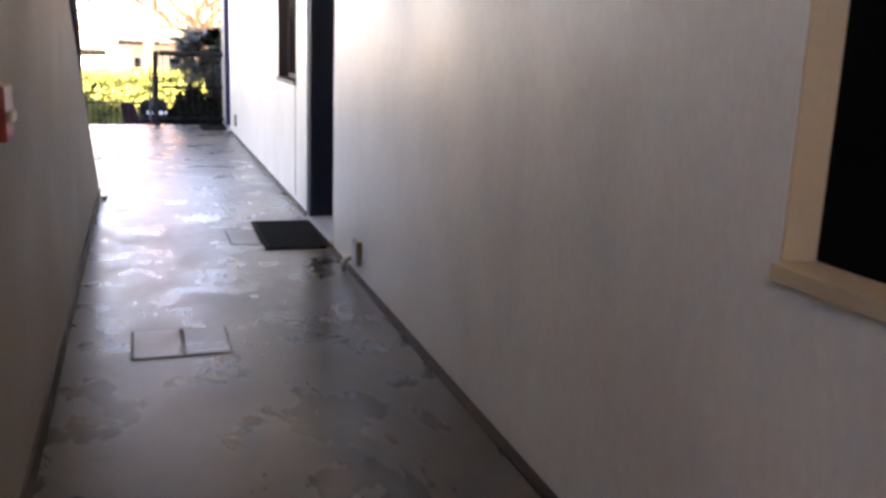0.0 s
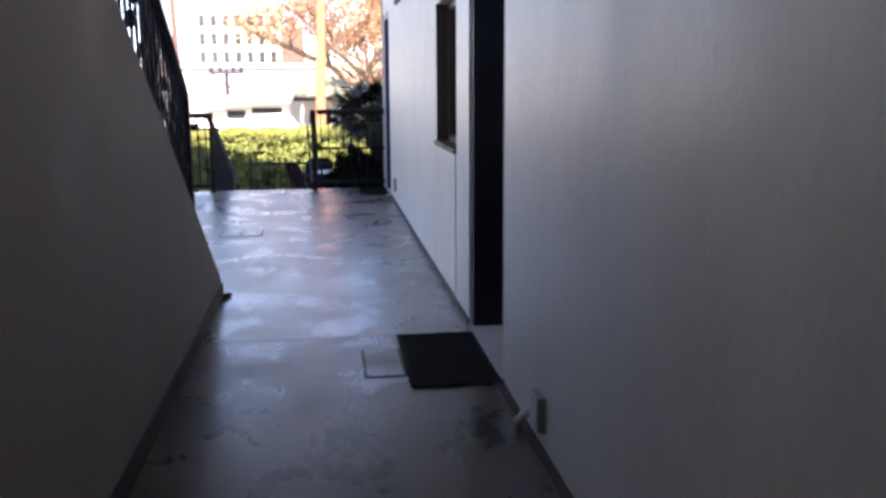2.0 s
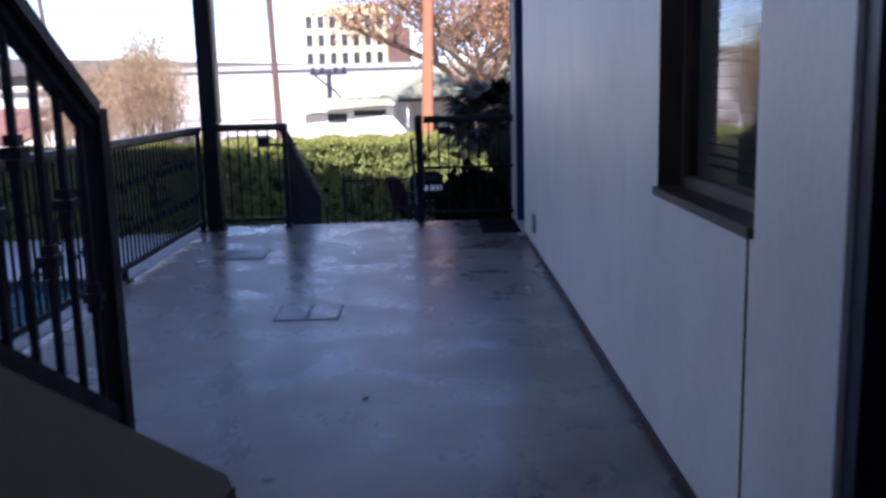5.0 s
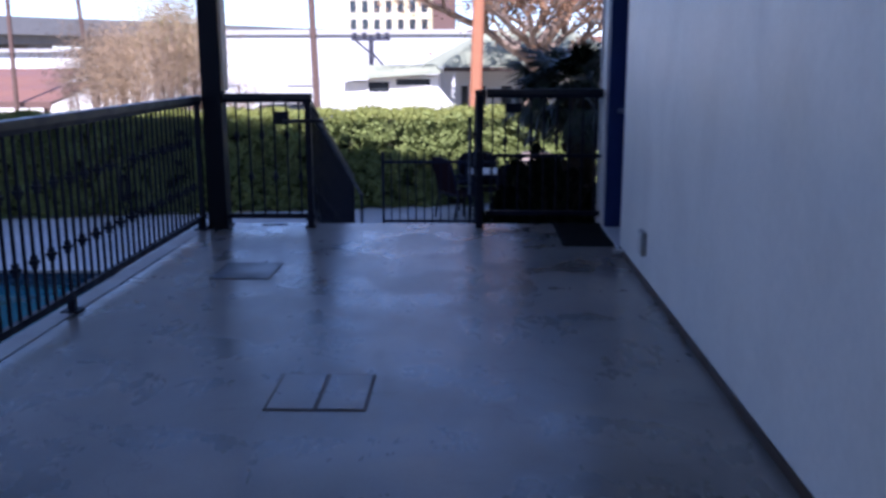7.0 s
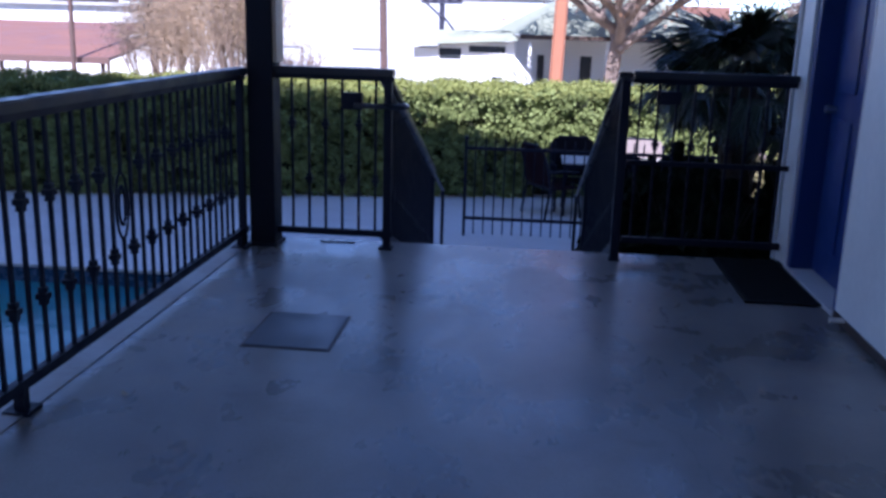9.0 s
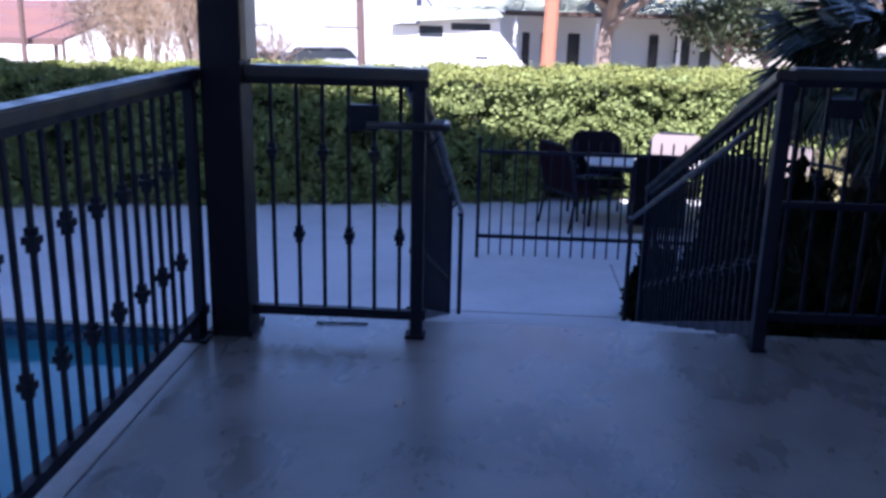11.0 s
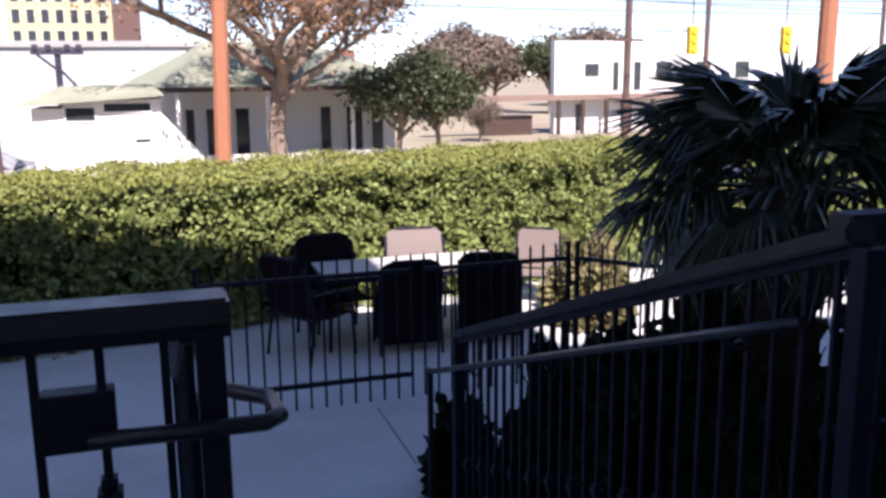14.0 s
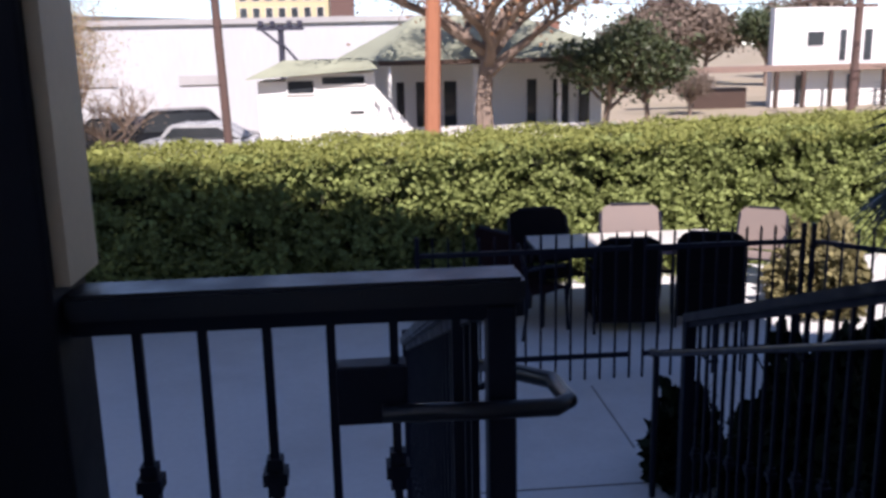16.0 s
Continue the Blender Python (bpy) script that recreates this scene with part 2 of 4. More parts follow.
def wall_with_openings(name, y0, y1, z0, z1, x0, x1, holes, mat, label):
    """A wall along y with openings (ya, yb, za, zb) through it, as one mesh."""
    bm = bmesh.new()
    y = y0
    for a, b, c, d in sorted(holes):
        box(bm, x0, x1, y, a, z0, z1)
        if c > z0:
            box(bm, x0, x1, a, b, z0, c)
        if d < z1:
            box(bm, x0, x1, a, b, d, z1)
        y = b
    box(bm, x0, x1, y, y1, z0, z1)
    bmesh.ops.remove_doubles(bm, verts=bm.verts, dist=1e-5)
    return tagged(obj(name, bm, mat), label, "wall", kind="structure")


# ---- the large structure ----
WALL_X, STAIR_X = 1.24, -0.372
FLOOR_END, LOW, CEIL = 15.28, -1.05, 3.3
EDGE_X = -2.22            # the landing's outer edge
SLAB_JOINT = 7.02         # where the corridor slab, coloured darker for shade, meets the grey landing slab
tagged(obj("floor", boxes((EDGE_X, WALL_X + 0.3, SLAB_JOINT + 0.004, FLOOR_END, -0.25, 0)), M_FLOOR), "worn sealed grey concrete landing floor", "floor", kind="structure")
tagged(obj("corridor_floor", boxes((EDGE_X, WALL_X + 0.3, -5.4, SLAB_JOINT - 0.004, -0.25, 0)), M_CORRIDOR), "worn sealed concrete corridor floor, coloured darker and browner for its shade", "floor", kind="structure")
tagged(obj("floor_joint", boxes((EDGE_X + 0.01, WALL_X + 0.3, SLAB_JOINT - 0.0035, SLAB_JOINT + 0.0035, -0.2, -0.003)), M_BASE), "thin dark joint between two floor slabs", "trim", kind="structure")
tagged(obj("landing_wall", boxes((EDGE_X + 0.03, WALL_X, -5.4, FLOOR_END - 0.03, LOW, -0.25)), M_WALL), "plain stucco wall under the walkway slab", "wall", kind="structure")

DOOR1, DOOR2 = (6.07, 7.14), (14.12, 15.10)
WIN0, WIN1 = (0.3, 1.46), (7.70, 8.79)
wall_with_openings("wall_east", -5.4, 15.34, 0, CEIL, WALL_X, WALL_X + 0.32,
                   [(*WIN0, 0.99, 2.06), (*DOOR1, 0, 2.12), (*WIN1, 1.055, 2.08), (*DOOR2, 0, 2.5)], M_WALL, "off-white painted stucco wall with weathered streaks")
# stair wall with its sloping top
SLOPE = 0.58
bm = bmesh.new()
top_y = 8.2 - (CEIL - 0.16) / SLOPE
prism(bm, [(-0.9, 0), (8.26, 0), (8.26, 0.08), (8.2, 0.16), (top_y, CEIL), (-0.9, CEIL)], STAIR_X - 0.16, STAIR_X)
# unseen rear part: gap above a parapet, added to let daylight reach the east wall
box(bm, STAIR_X - 0.16, STAIR_X, -5.4, -4.6, 0, CEIL)
box(bm, STAIR_X - 0.16, STAIR_X, -4.6, -0.9, 0, 1.85)
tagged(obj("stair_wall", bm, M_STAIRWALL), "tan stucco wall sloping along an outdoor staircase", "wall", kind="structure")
tagged(obj("ceiling", boxes((EDGE_X - 0.1, 9, 7.5, 15.4, CEIL, CEIL + 0.25), (STAIR_X - 0.16, 9, -5.4, 7.5, CEIL, CEIL + 0.25)), M_CEIL), "underside of the upper walkway", "ceiling", kind="structure")
# unseen mass; roof ends set so its shadow line falls across hedge and table
tagged(obj("upper_shadow_caster", boxes((WALL_X, 9, -5.4, 13.5, CEIL + 0.25, 7.15), (EDGE_X - 0.55, 0.72, -5.8, 16.15, 7.15, 7.31), (0.72, 2.3, -5.8, 14.75, 7.15, 7.31), (2.3, 9.4, -5.8, 13.7, 7.15, 7.31)), M_WALL), "unseen upper storey with stepped roof plates, added to shade the court", "building", kind="structure")
# unseen blocks, their heights chosen for the shade on pool and left hedge
tagged(obj("left_shadow_caster", boxes((-6.4, -2.6, 4.5, 7.0, LOW, 17.77), (-24, -6.4, 4.5, 7.0, LOW, 19.3)), M_WALL), "unseen tall blocks added to shade the pool court and hedge", "building", kind="structure")
# unseen wall, added to keep light from entering behind the start
tagged(obj("south_light_block", boxes((STAIR_X - 0.16, WALL_X + 0.32, -5.62, -5.402, 0, CEIL + 0.25)), M_WALL), "unseen plain wall added to block daylight at the walkway's back end", "wall", kind="structure")
# one solid block; the darkness of the unlit rooms is in its colour
tagged(obj("east_rooms", boxes((WALL_X + 2.2, 9, -5.4, 15.3, 0, CEIL)), M_DARK), "near-black block for the unlit rooms behind the openings", "wall", kind="structure")

# lower court, pool, ground
tagged(obj("court_paving", boxes((-3.1, 14, 9, 25.5, LOW - 0.3, LOW), (-16, -3.1, 17.8, 25.5, LOW - 0.3, LOW), (-16, -8.5, 7, 17.8, LOW - 0.3, LOW)), M_DECK), "pale concrete court paving in shade", "paving", kind="structure")
tagged(obj("pool_water", boxes((-8.5, -3.1, 7, 17.8, LOW - 0.3, LOW - 0.16)), M_WATER), "blue-green swimming pool water", "water", kind="structure")


M_TILE = material("pool_tile", (0.02, 0.06, 0.12), 0.25, spread=0.4, scale=14, fine=60)
tagged(obj("pool_tile_band", boxes((-8.49, -3.105, 17.785, 17.798, LOW - 0.17, LOW - 0.02)), M_TILE), "dark blue tile band above the pool water", "trim", kind="structure")
tagged(obj("pool_coping", boxes((-8.6, -3.1, 17.76, 18.05, LOW + 0.0005, LOW + 0.03), (-3.1, -2.85, 9, 18.05, LOW + 0.0005, LOW + 0.029), bevel=0.008), M_DECK), "pale concrete coping round the pool", "trim", kind="structure")


def ground():
    bm = bmesh.new()
    xs = [-400, -120, -60, -30, -16, -8, 0, 8, 14, 30, 60, 120, 400]
    ys = [-150, -40, -6, 8, 25, 30, 36, 50, 70, 110, 200, 900]
    zs = [LOW - 0.4, LOW - 0.4, LOW - 0.4, LOW - 0.4, LOW - 0.35, -1.7, -2.2, -2.4, -2.4, -2.5, -2.5, -2.5]
    grid = [[bm.verts.new((x, y, z)) for x in xs] for y, z in zip(ys, zs)]
    for a, b in zip(grid, grid[1:]):
        for i in range(len(xs) - 1):
            bm.faces.new((a[i], a[i + 1], b[i + 1], b[i]))
    return bm


tagged(obj("ground", ground(), M_GROUND), "dry pale ground running to the distance", "ground", kind="structure")


def baseboard(name, runs, x0, x1, h):
    """Dark painted strip at a wall's foot; one object for each run."""
    for a, b in runs:
        tagged(obj(name, boxes((x0, x1, a, b, 0, h), bevel=0.003), M_BASE), "dark brown painted strip at the wall foot", "baseboard", kind="structure")


baseboard("baseboard", [(-5.4, DOOR1[0] - 0.01)], WALL_X - 0.05, WALL_X - 0.0005, 0.008)
baseboard("baseboard", [(DOOR1[1] + 0.01, DOOR2[0] - 0.01)], WALL_X - 0.012, WALL_X - 0.0005, 0.045)
baseboard("baseboard", [(-5.4, 8.25)], STAIR_X + 0.0005, STAIR_X + 0.014, 0.095)
# narrow control joint under the window
tagged(obj("wall_joint", boxes((WALL_X - 0.004, WALL_X - 0.0005, 7.735, 7.745, 0.08, 1.05)), M_BASE), "thin dark joint in the stucco wall", "trim", kind="structure")


# ---- windows and doors ----
M_GLASS = glass_material("window_glass")
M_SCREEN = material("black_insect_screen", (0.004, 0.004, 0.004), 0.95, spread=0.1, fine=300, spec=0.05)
M_BLIND = material("window_blind", (0.6, 0.62, 0.66), 0.7, spread=0.05, fine=20)
M_TRIM = material("pale_trim", (0.66, 0.64, 0.62), 0.5, spread=0.05)
M_STEEL = material("brushed_steel", (0.5, 0.5, 0.5), 0.3, metal=1.0, spread=0.08, fine=120)


def window(name, y0, y1, z0, z1, frame_mat, reveal_mat, blind):
    """A sash window set back in the wall, with frame, meeting rail, two panes, sill and blind."""
    w = tagged(new(name), "recessed window with brown frame and dark glass", "window", kind="structure")
    x = WALL_X + 0.09
    f = 0.045
    bm = boxes((x, x + 0.06, y0, y0 + f, z0, z1), (x, x + 0.06, y1 - f, y1, z0, z1), (x + 0.001, x + 0.059, y0 + f, y1 - f, z0, z0 + f), (x + 0.001, x + 0.059, y0 + f, y1 - f, z1 - f, z1), bevel=0.004)
    part("window_frame", bm, frame_mat, w)
    part("pane", boxes((x + 0.025, x + 0.031, y0 + f, y1 - f, z0 + f, z1 - f)), M_GLASS, w).visible_shadow = False
    bm = bmesh.new()
    prism(bm, [(y0 + 0.001, z0 - 0.03), (y1 - 0.001, z0 - 0.03), (y1 - 0.001, z0 + 0.002), (y0 + 0.001, z0 + 0.002)], WALL_X - 0.02, x)
    part("window_sill", bm, reveal_mat, w)
    # side reveals in the frame's colour
    for a, b in ((y0 + 0.0005, y0 + 0.006), (y1 - 0.006, y1 - 0.0005)):
        part("reveal_board", boxes((WALL_X + 0.002, x, a, b, z0 + 0.003, z1)), reveal_mat, w)
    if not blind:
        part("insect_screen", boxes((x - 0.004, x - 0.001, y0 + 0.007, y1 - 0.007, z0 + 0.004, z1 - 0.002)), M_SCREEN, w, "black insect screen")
    if blind:
        bm = bmesh.new()
        for k in range(22):
            z = z1 - 0.06 - k * 0.042
            if z > z0 + 0.05:
                beam(bm, (x + 0.12, y0 + f, z), (x + 0.12, y1 - f, z), 0.034, 0.003)
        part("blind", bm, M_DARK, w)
    return w


M_BEIGE = material("beige_frame", (0.55, 0.42, 0.28), 0.6, spread=0.08)
window("window_1", *WIN1, 1.055, 2.08, M_BROWN, M_BROWN, True)
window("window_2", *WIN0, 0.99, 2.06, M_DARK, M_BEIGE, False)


def door(name, y0, y1, z1, mat, label, lite, depth):
    """A panelled door leaf set back in its opening, with frame, threshold, knob and, if lite, a glazed upper half."""
    d = tagged(new(name), label, "door", kind="structure")
    x = WALL_X + depth
    f = 0.07
    xf = WALL_X + 0.012
    bm = boxes((xf, x + 0.05, y0 + 0.001, y0 + f, 0.02, z1 - 0.001), (xf, x + 0.05, y1 - f, y1 - 0.001, 0.02, z1 - 0.001), (xf + 0.001, x + 0.049, y0 + f, y1 - f, z1 - f, z1 - 0.001), bevel=0.004)
    part("door_frame", bm, mat, d)
    part("threshold", boxes((WALL_X - 0.01, x + 0.05, y0 + 0.001, y1 - 0.001, 0.001, 0.022), bevel=0.006), M_DECK, d, "worn concrete threshold")
    a, b = y0 + f + 0.003, y1 - f - 0.003
    if lite:
        c0, c1, l0, l1 = a + 0.13, b - 0.13, 1.0, z1 - 0.22
        bm = boxes((x, x + 0.042, a, c0, 0.03, z1 - f - 0.004), (x, x + 0.042, c1, b, 0.03, z1 - f - 0.004), (x + 0.0005, x + 0.0415, c0, c1, 0.03, l0), (x + 0.0005, x + 0.0415, c0, c1, l1, z1 - f - 0.004))
        part("leaf", bm, mat, d)
        part("pane", boxes((x + 0.018, x + 0.024, c0, c1, l0, l1)), M_GLASS, d).visible_shadow = False
        part("blind", boxes((x + 0.035, x + 0.038, c0, c1, 1.57, l1)), M_BLIND, d, "pulled-down grey blind")
        part("glazing_bar", boxes((x - 0.004, x + 0.017, c0, c1, 1.545, 1.57)), mat, d)
        part("glazing_bar", boxes((x - 0.004, x + 0.017, c0, c1, 1.30, 1.325)), mat, d)
        part("lower_panel", boxes((x - 0.012, x - 0.0005, c0 + 0.02, c1 - 0.02, 0.2, 0.9), bevel=0.008), mat, d)
    else:
        part("leaf", boxes((x, x + 0.042, a, b, 0.03, z1 - f - 0.004)), mat, d)
        for p0, p1 in ((0.2, 0.95), (1.1, z1 - 0.25)):
            m = (a + b) / 2
            for q0, q1 in ((a + 0.1, m - 0.04), (m + 0.04, b - 0.1)):
                part("door_panel", boxes((x - 0.012, x - 0.0005, q0, q1, p0, p1), bevel=0.008), mat, d)
    bm = bmesh.new()
    tube(bm, [(x - 0.001, b - 0.07, 1.0), (x - 0.03, b - 0.07, 1.0), (x - 0.035, b - 0.07, 1.0), (x - 0.06, b - 0.07, 1.0)], 0.022, 12)
    part("door_knob", bm, M_STEEL, d, "steel door knob")
    for y in (y0 - 0.012, y1 + 0.001):
        part("corner_bead", boxes((WALL_X - 0.003, WALL_X + 0.0005, y, y + 0.011, 0.08, z1)), M_TRIM, d, "pale metal corner strip")
    return d


door("door_1", *DOOR1, 2.12, M_DARKDOOR, "dark navy door with glazed upper half in a recess", True, 0.25)
door("door_2", *DOOR2, 2.5, M_BLUE, "navy blue painted panel door in a blue frame", False, 0.14)
tagged(obj("wall_end_trim", boxes((WALL_X - 0.02, WALL_X + 0.2, 15.345, 15.37, 0.001, CEIL - 0.01)), M_TRIM), "pale trim board at the wall's end", "trim", kind="structure")


# ---- small things of the walkway ----
def doormat(at, w, l):
    m = thing("doormat", "black ribbed rubber doormat lying on the concrete floor", "doormat", "doormats at the doors", at=at)
    part("base", boxes((0, w, 0, l, 0.001, 0.008), bevel=0.002), M_MAT, m)
    bm = bmesh.new()
    n = int(l / 0.03)
    for k in range(n):
        y = 0.03 + k * (l - 0.06) / (n - 1)
        box(bm, 0.03, w - 0.03, y - 0.008, y + 0.008, 0.0085, 0.013)
    part("ribs", bm, M_MAT, m)
    part("border", boxes((0, 0.025, 0, l, 0.0085, 0.014), (w - 0.025, w, 0, l, 0.0085, 0.014), (0.025, w - 0.025, 0, 0.025, 0.0085, 0.014), (0.025, w - 0.025, l - 0.025, l, 0.0085, 0.014)), M_MAT, m)


doormat((0.775, 6.03, 0), 0.465, 0.95)
doormat((0.83, 14.3, 0), 0.41, 0.95)
M_COVER = material("cover_concrete", (0.20, 0.20, 0.205), 0.34, spread=0.18, scale=3, fine=30)


M_STEELPLATE = material("dull_steel_plate", (0.10, 0.105, 0.12), 0.45, metal=0.4, spread=0.2, fine=60)


def hatch(x0, x1, y0, y1, splits, label, mat=None):
    """A flush access cover: dark joint frame and plates."""
    h = thing("floor_cover", label, "access cover", "covers let into the walkway floor", at=(x0, y0, 0))
    w, l = x1 - x0, y1 - y0
    part("joint_frame", boxes((0, w, 0, l, 0.0005, 0.002)), M_BASE, h, "dark joint")
    g = 0.014
    cuts = [0] + [c - x0 for c in splits] + [w]
    for a, b in zip(cuts, cuts[1:]):
        part("plate", boxes((a + g, b - g / 2 if b < w else b - g, g, l - g, 0.0022, 0.005), bevel=0.0015), mat or M_COVER, h)


hatch(-0.085, 0.36, 3.97, 4.385, [0.143], "flush concrete access cover with two plates")
hatch(0.555, 0.772, 6.22, 6.73, [], "flush concrete access cover beside a doormat")
hatch(-0.69, -0.26, 10.94, 11.38, [-0.477], "flush concrete access cover with two plates")
hatch(-1.56, -1.15, 13.19, 13.69, [], "dark flush access cover in the landing floor", M_STEELPLATE)


M_EDGE = material("worn_edge_paint", (0.25, 0.24, 0.23), 0.5, spread=0.25, scale=4, fine=30, stain=(0.12, 0.11, 0.10), stain_scale=5)
tagged(obj("landing_edge", boxes((EDGE_X + 0.005, -2.085, 7.6, 15.27, 0.0005, 0.005), bevel=0.002), M_EDGE), "pale worn edge strip of the landing", "trim", kind="structure")
M_SCRAP = material("dry_leaf_scrap", (0.42, 0.36, 0.28), 0.8, spread=0.2)
for x, y, a in ((-1.95, 11.75, 20), (-1.9, 11.82, 70), (-1.82, 12.6, 130), (0.02, 9.4, 40), (-0.3, 8.5, 10), (-1.2, 14.4, 85), (0.7, 12.2, 160)):
    d = thing("dry_leaf", "curled dry leaf lying on the concrete floor", "leaf", "dry leaves on the floor", at=(x, y, 0.002), turn=a)
    bm = bmesh.new()
    v = [bm.verts.new(p) for p in ((-0.03, 0, 0.006), (0, -0.014, 0.001), (0, 0, 0), (0, 0.014, 0.001), (0.035, 0, 0.009))]
    for f in ((0, 1, 2), (0, 2, 3), (1, 4, 2), (2, 4, 3)):
        bm.faces.new([v[i] for i in f])
    part("blade", bm, M_SCRAP, d)
bar = thing("iron_rod", "short dark iron rod lying on the floor edge", "rod", at=(0, 0, 0))
bm = bmesh.new()
tube(bm, [(-1.66, 15.19, 0.005), (-1.43, 15.2, 0.005)], 0.004, 8)
part("rod", bm, M_IRON, bar)


# plate sides greyer than the lid, their shadow put into the colour
M_BOXGREY = material("shadowed_box_side", (0.30, 0.29, 0.28), 0.6, spread=0.1)


def cover_plate(y, z0, z1, w):
    p = thing("wall_plate", "pale plastic cover plate low on the stucco wall", "cover plate", "plates on the wall", at=(WALL_X, y, 0))
    part("box_body", boxes((-0.03, -0.001, 0, w, z0, z1), bevel=0.004), M_BOXGREY, p, "shadowed grey box sides")
    part("lid", boxes((-0.036, -0.0305, 0.008, w - 0.008, z0 + 0.008, z1 - 0.008), bevel=0.002), M_PLATE, p)
    bm = bmesh.new()
    tube(bm, [(-0.0365, w / 2, z1 - 0.02), (-0.039, w / 2, z1 - 0.02)], 0.005)
    part("screw", bm, M_STEEL, p)


cover_plate(5.17, 0.075, 0.225, 0.13)
cover_plate(13.1, 0.185, 0.34, 0.13)
stub = thing("conduit_stub", "short pale pipe stub at the wall foot", "pipe stub", at=(WALL_X - 0.055, 5.42, 0))
bm = bmesh.new()
tube(bm, [(0, 0, 0), (0, 0, 0.045), (0.02, 0, 0.07), (0.054, 0, 0.075)], 0.02, 10)
part("pipe", bm, M_PLATE, stub, smooth=True)
stop = thing("door_stop", "small pale door stop on the baseboard", "door stop", at=(WALL_X - 0.013, 13.93, 0.045))
bm = bmesh.new()
tube(bm, [(0, 0, 0), (-0.045, 0, 0), (-0.05, 0, 0), (-0.07, 0, 0)], 0.014, 10)
part("bumper", bm, M_PLATE, stop)
flap = thing("torn_strip", "torn end of dark baseboard lying at the wall foot", "strip", at=(STAIR_X + 0.02, 8.16, 0.001), turn=-24)
bm = bmesh.new()
prism(bm, [(0, 0), (0.1, 0), (0.115, 0.015), (0.07, 0.028), (0, 0.035)], 0, 0.008)
part("strip", bm, M_BASE, flap)

bm = boxes((STAIR_X + 0.001, STAIR_X + 0.05, 2.50, 2.65, 1.117, 1.257), bevel=0.006)
alarm = thing("fire_alarm_box", "red fire alarm box fixed on the stucco wall", "fire alarm")
part("housing", bm, M_RED, alarm)
part("pull_bar", boxes((STAIR_X + 0.051, STAIR_X + 0.062, 2.53, 2.62, 1.165, 1.19), bevel=0.003), M_PLATE, alarm, "white pull bar")

vent = thing("wall_vent", "dark louvred vent high on the stucco wall", "vent")
part("frame", boxes((WALL_X - 0.03, WALL_X - 0.001, 11.75, 12.65, 2.42, 2.45), (WALL_X - 0.03, WALL_X - 0.001, 11.75, 12.65, 2.66, 2.69), (WALL_X - 0.029, WALL_X - 0.001, 11.75, 11.78, 2.45, 2.66), (WALL_X - 0.029, WALL_X - 0.001, 12.62, 12.65, 2.45, 2.66)), M_IRON, vent)
part("backing", boxes((WALL_X - 0.006, WALL_X - 0.001, 11.78, 12.62, 2.45, 2.66)), M_DARK, vent)
for k in range(6):
    bm = bmesh.new()
    beam(bm, (WALL_X - 0.016, 11.78, 2.47 + 0.034 * k), (WALL_X - 0.016, 12.62, 2.47 + 0.034 * k), 0.024, 0.004)
    part("slat", bm, M_IRON, vent)


def wall_lantern():
    w = thing("wall_lantern", "black wrought-iron wall lantern on a curved arm", "wall lamp")
    y = 14.05
    bm = bmesh.new()
    tube(bm, [(WALL_X, y, 2.92), (WALL_X - 0.02, y, 2.92)], 0.06, 12)
    part("wall_plate", bm, M_IRON, w)
    bm = bmesh.new()
    tube(bm, [(WALL_X - 0.02, y, 2.92), (WALL_X - 0.10, y, 3.0), (WALL_X - 0.2, y, 3.06), (WALL_X - 0.3, y, 3.06), (0.88, y, 3.02), (0.88, y, 2.98)], 0.012)
    part("arm", bm, M_IRON, w)
    bm = bmesh.new()
    tube(bm, [(0.88, y, 2.99), (0.88, y, 2.95)], 0.02, 8, 0.09)
    part("cap", bm, M_IRON, w)
    bm = bmesh.new()
    tube(bm, [(0.88, y, 2.95), (0.88, y, 2.80)], 0.07, 8, 0.045)
    part("lamp_glass", bm, M_GLASS, w)
    bm = bmesh.new()
    for k in range(4):
        a = math.pi / 4 + k * math.pi / 2
        tube(bm, [(0.88 + 0.075 * math.cos(a), y + 0.075 * math.sin(a), 2.95), (0.88 + 0.05 * math.cos(a), y + 0.05 * math.sin(a), 2.79)], 0.006, 5)
    tube(bm, [(0.88, y, 2.80), (0.88, y, 2.77)], 0.05, 8, 0.02)
    part("cage", bm, M_IRON, w)


wall_lantern()


# the east wall and all that is fixed to it stand a third of a degree off the walkway's axis
EAST_TURN = pose(WALL_X, 6.3, 0) @ pose(0, 0, 0, 0, 0, -0.36) @ pose(-WALL_X, -6.3, 0)
for ob in list(bpy.data.objects):
    kind = ob.name.split(".")[0]
    if ob.parent is None and kind in ("wall_east", "wall_joint", "window_1", "window_2", "door_1", "door_2", "wall_end_trim", "doormat", "wall_plate",
                                      "conduit_stub", "door_stop", "wall_vent", "wall_lantern", "baseboard"):
        if kind != "baseboard" or ob.data.vertices[0].co.x > 0:
            ob.matrix_basis = EAST_TURN @ ob.matrix_basis


# ---- railings ----
def baluster_mesh(length, knuckle):
    """A square bar with a collared knuckle at a given height; knuckle None leaves it plain."""
    bm = boxes((-0.0075, 0.0075, -0.0075, 0.0075, 0, length))
    if knuckle is not None:
        for dz, r in ((0, 0.021), (-0.024, 0.014), (0.024, 0.014)):
            box(bm, -r, r, -r, r, knuckle + dz - 0.011, knuckle + dz + 0.011)
    me = bpy.data.meshes.new("baluster")
    bmesh.ops.recalc_face_normals(bm, faces=bm.faces)
    bm.to_mesh(me)
    bm.free()
    me.materials.append(M_IRON)
    return me


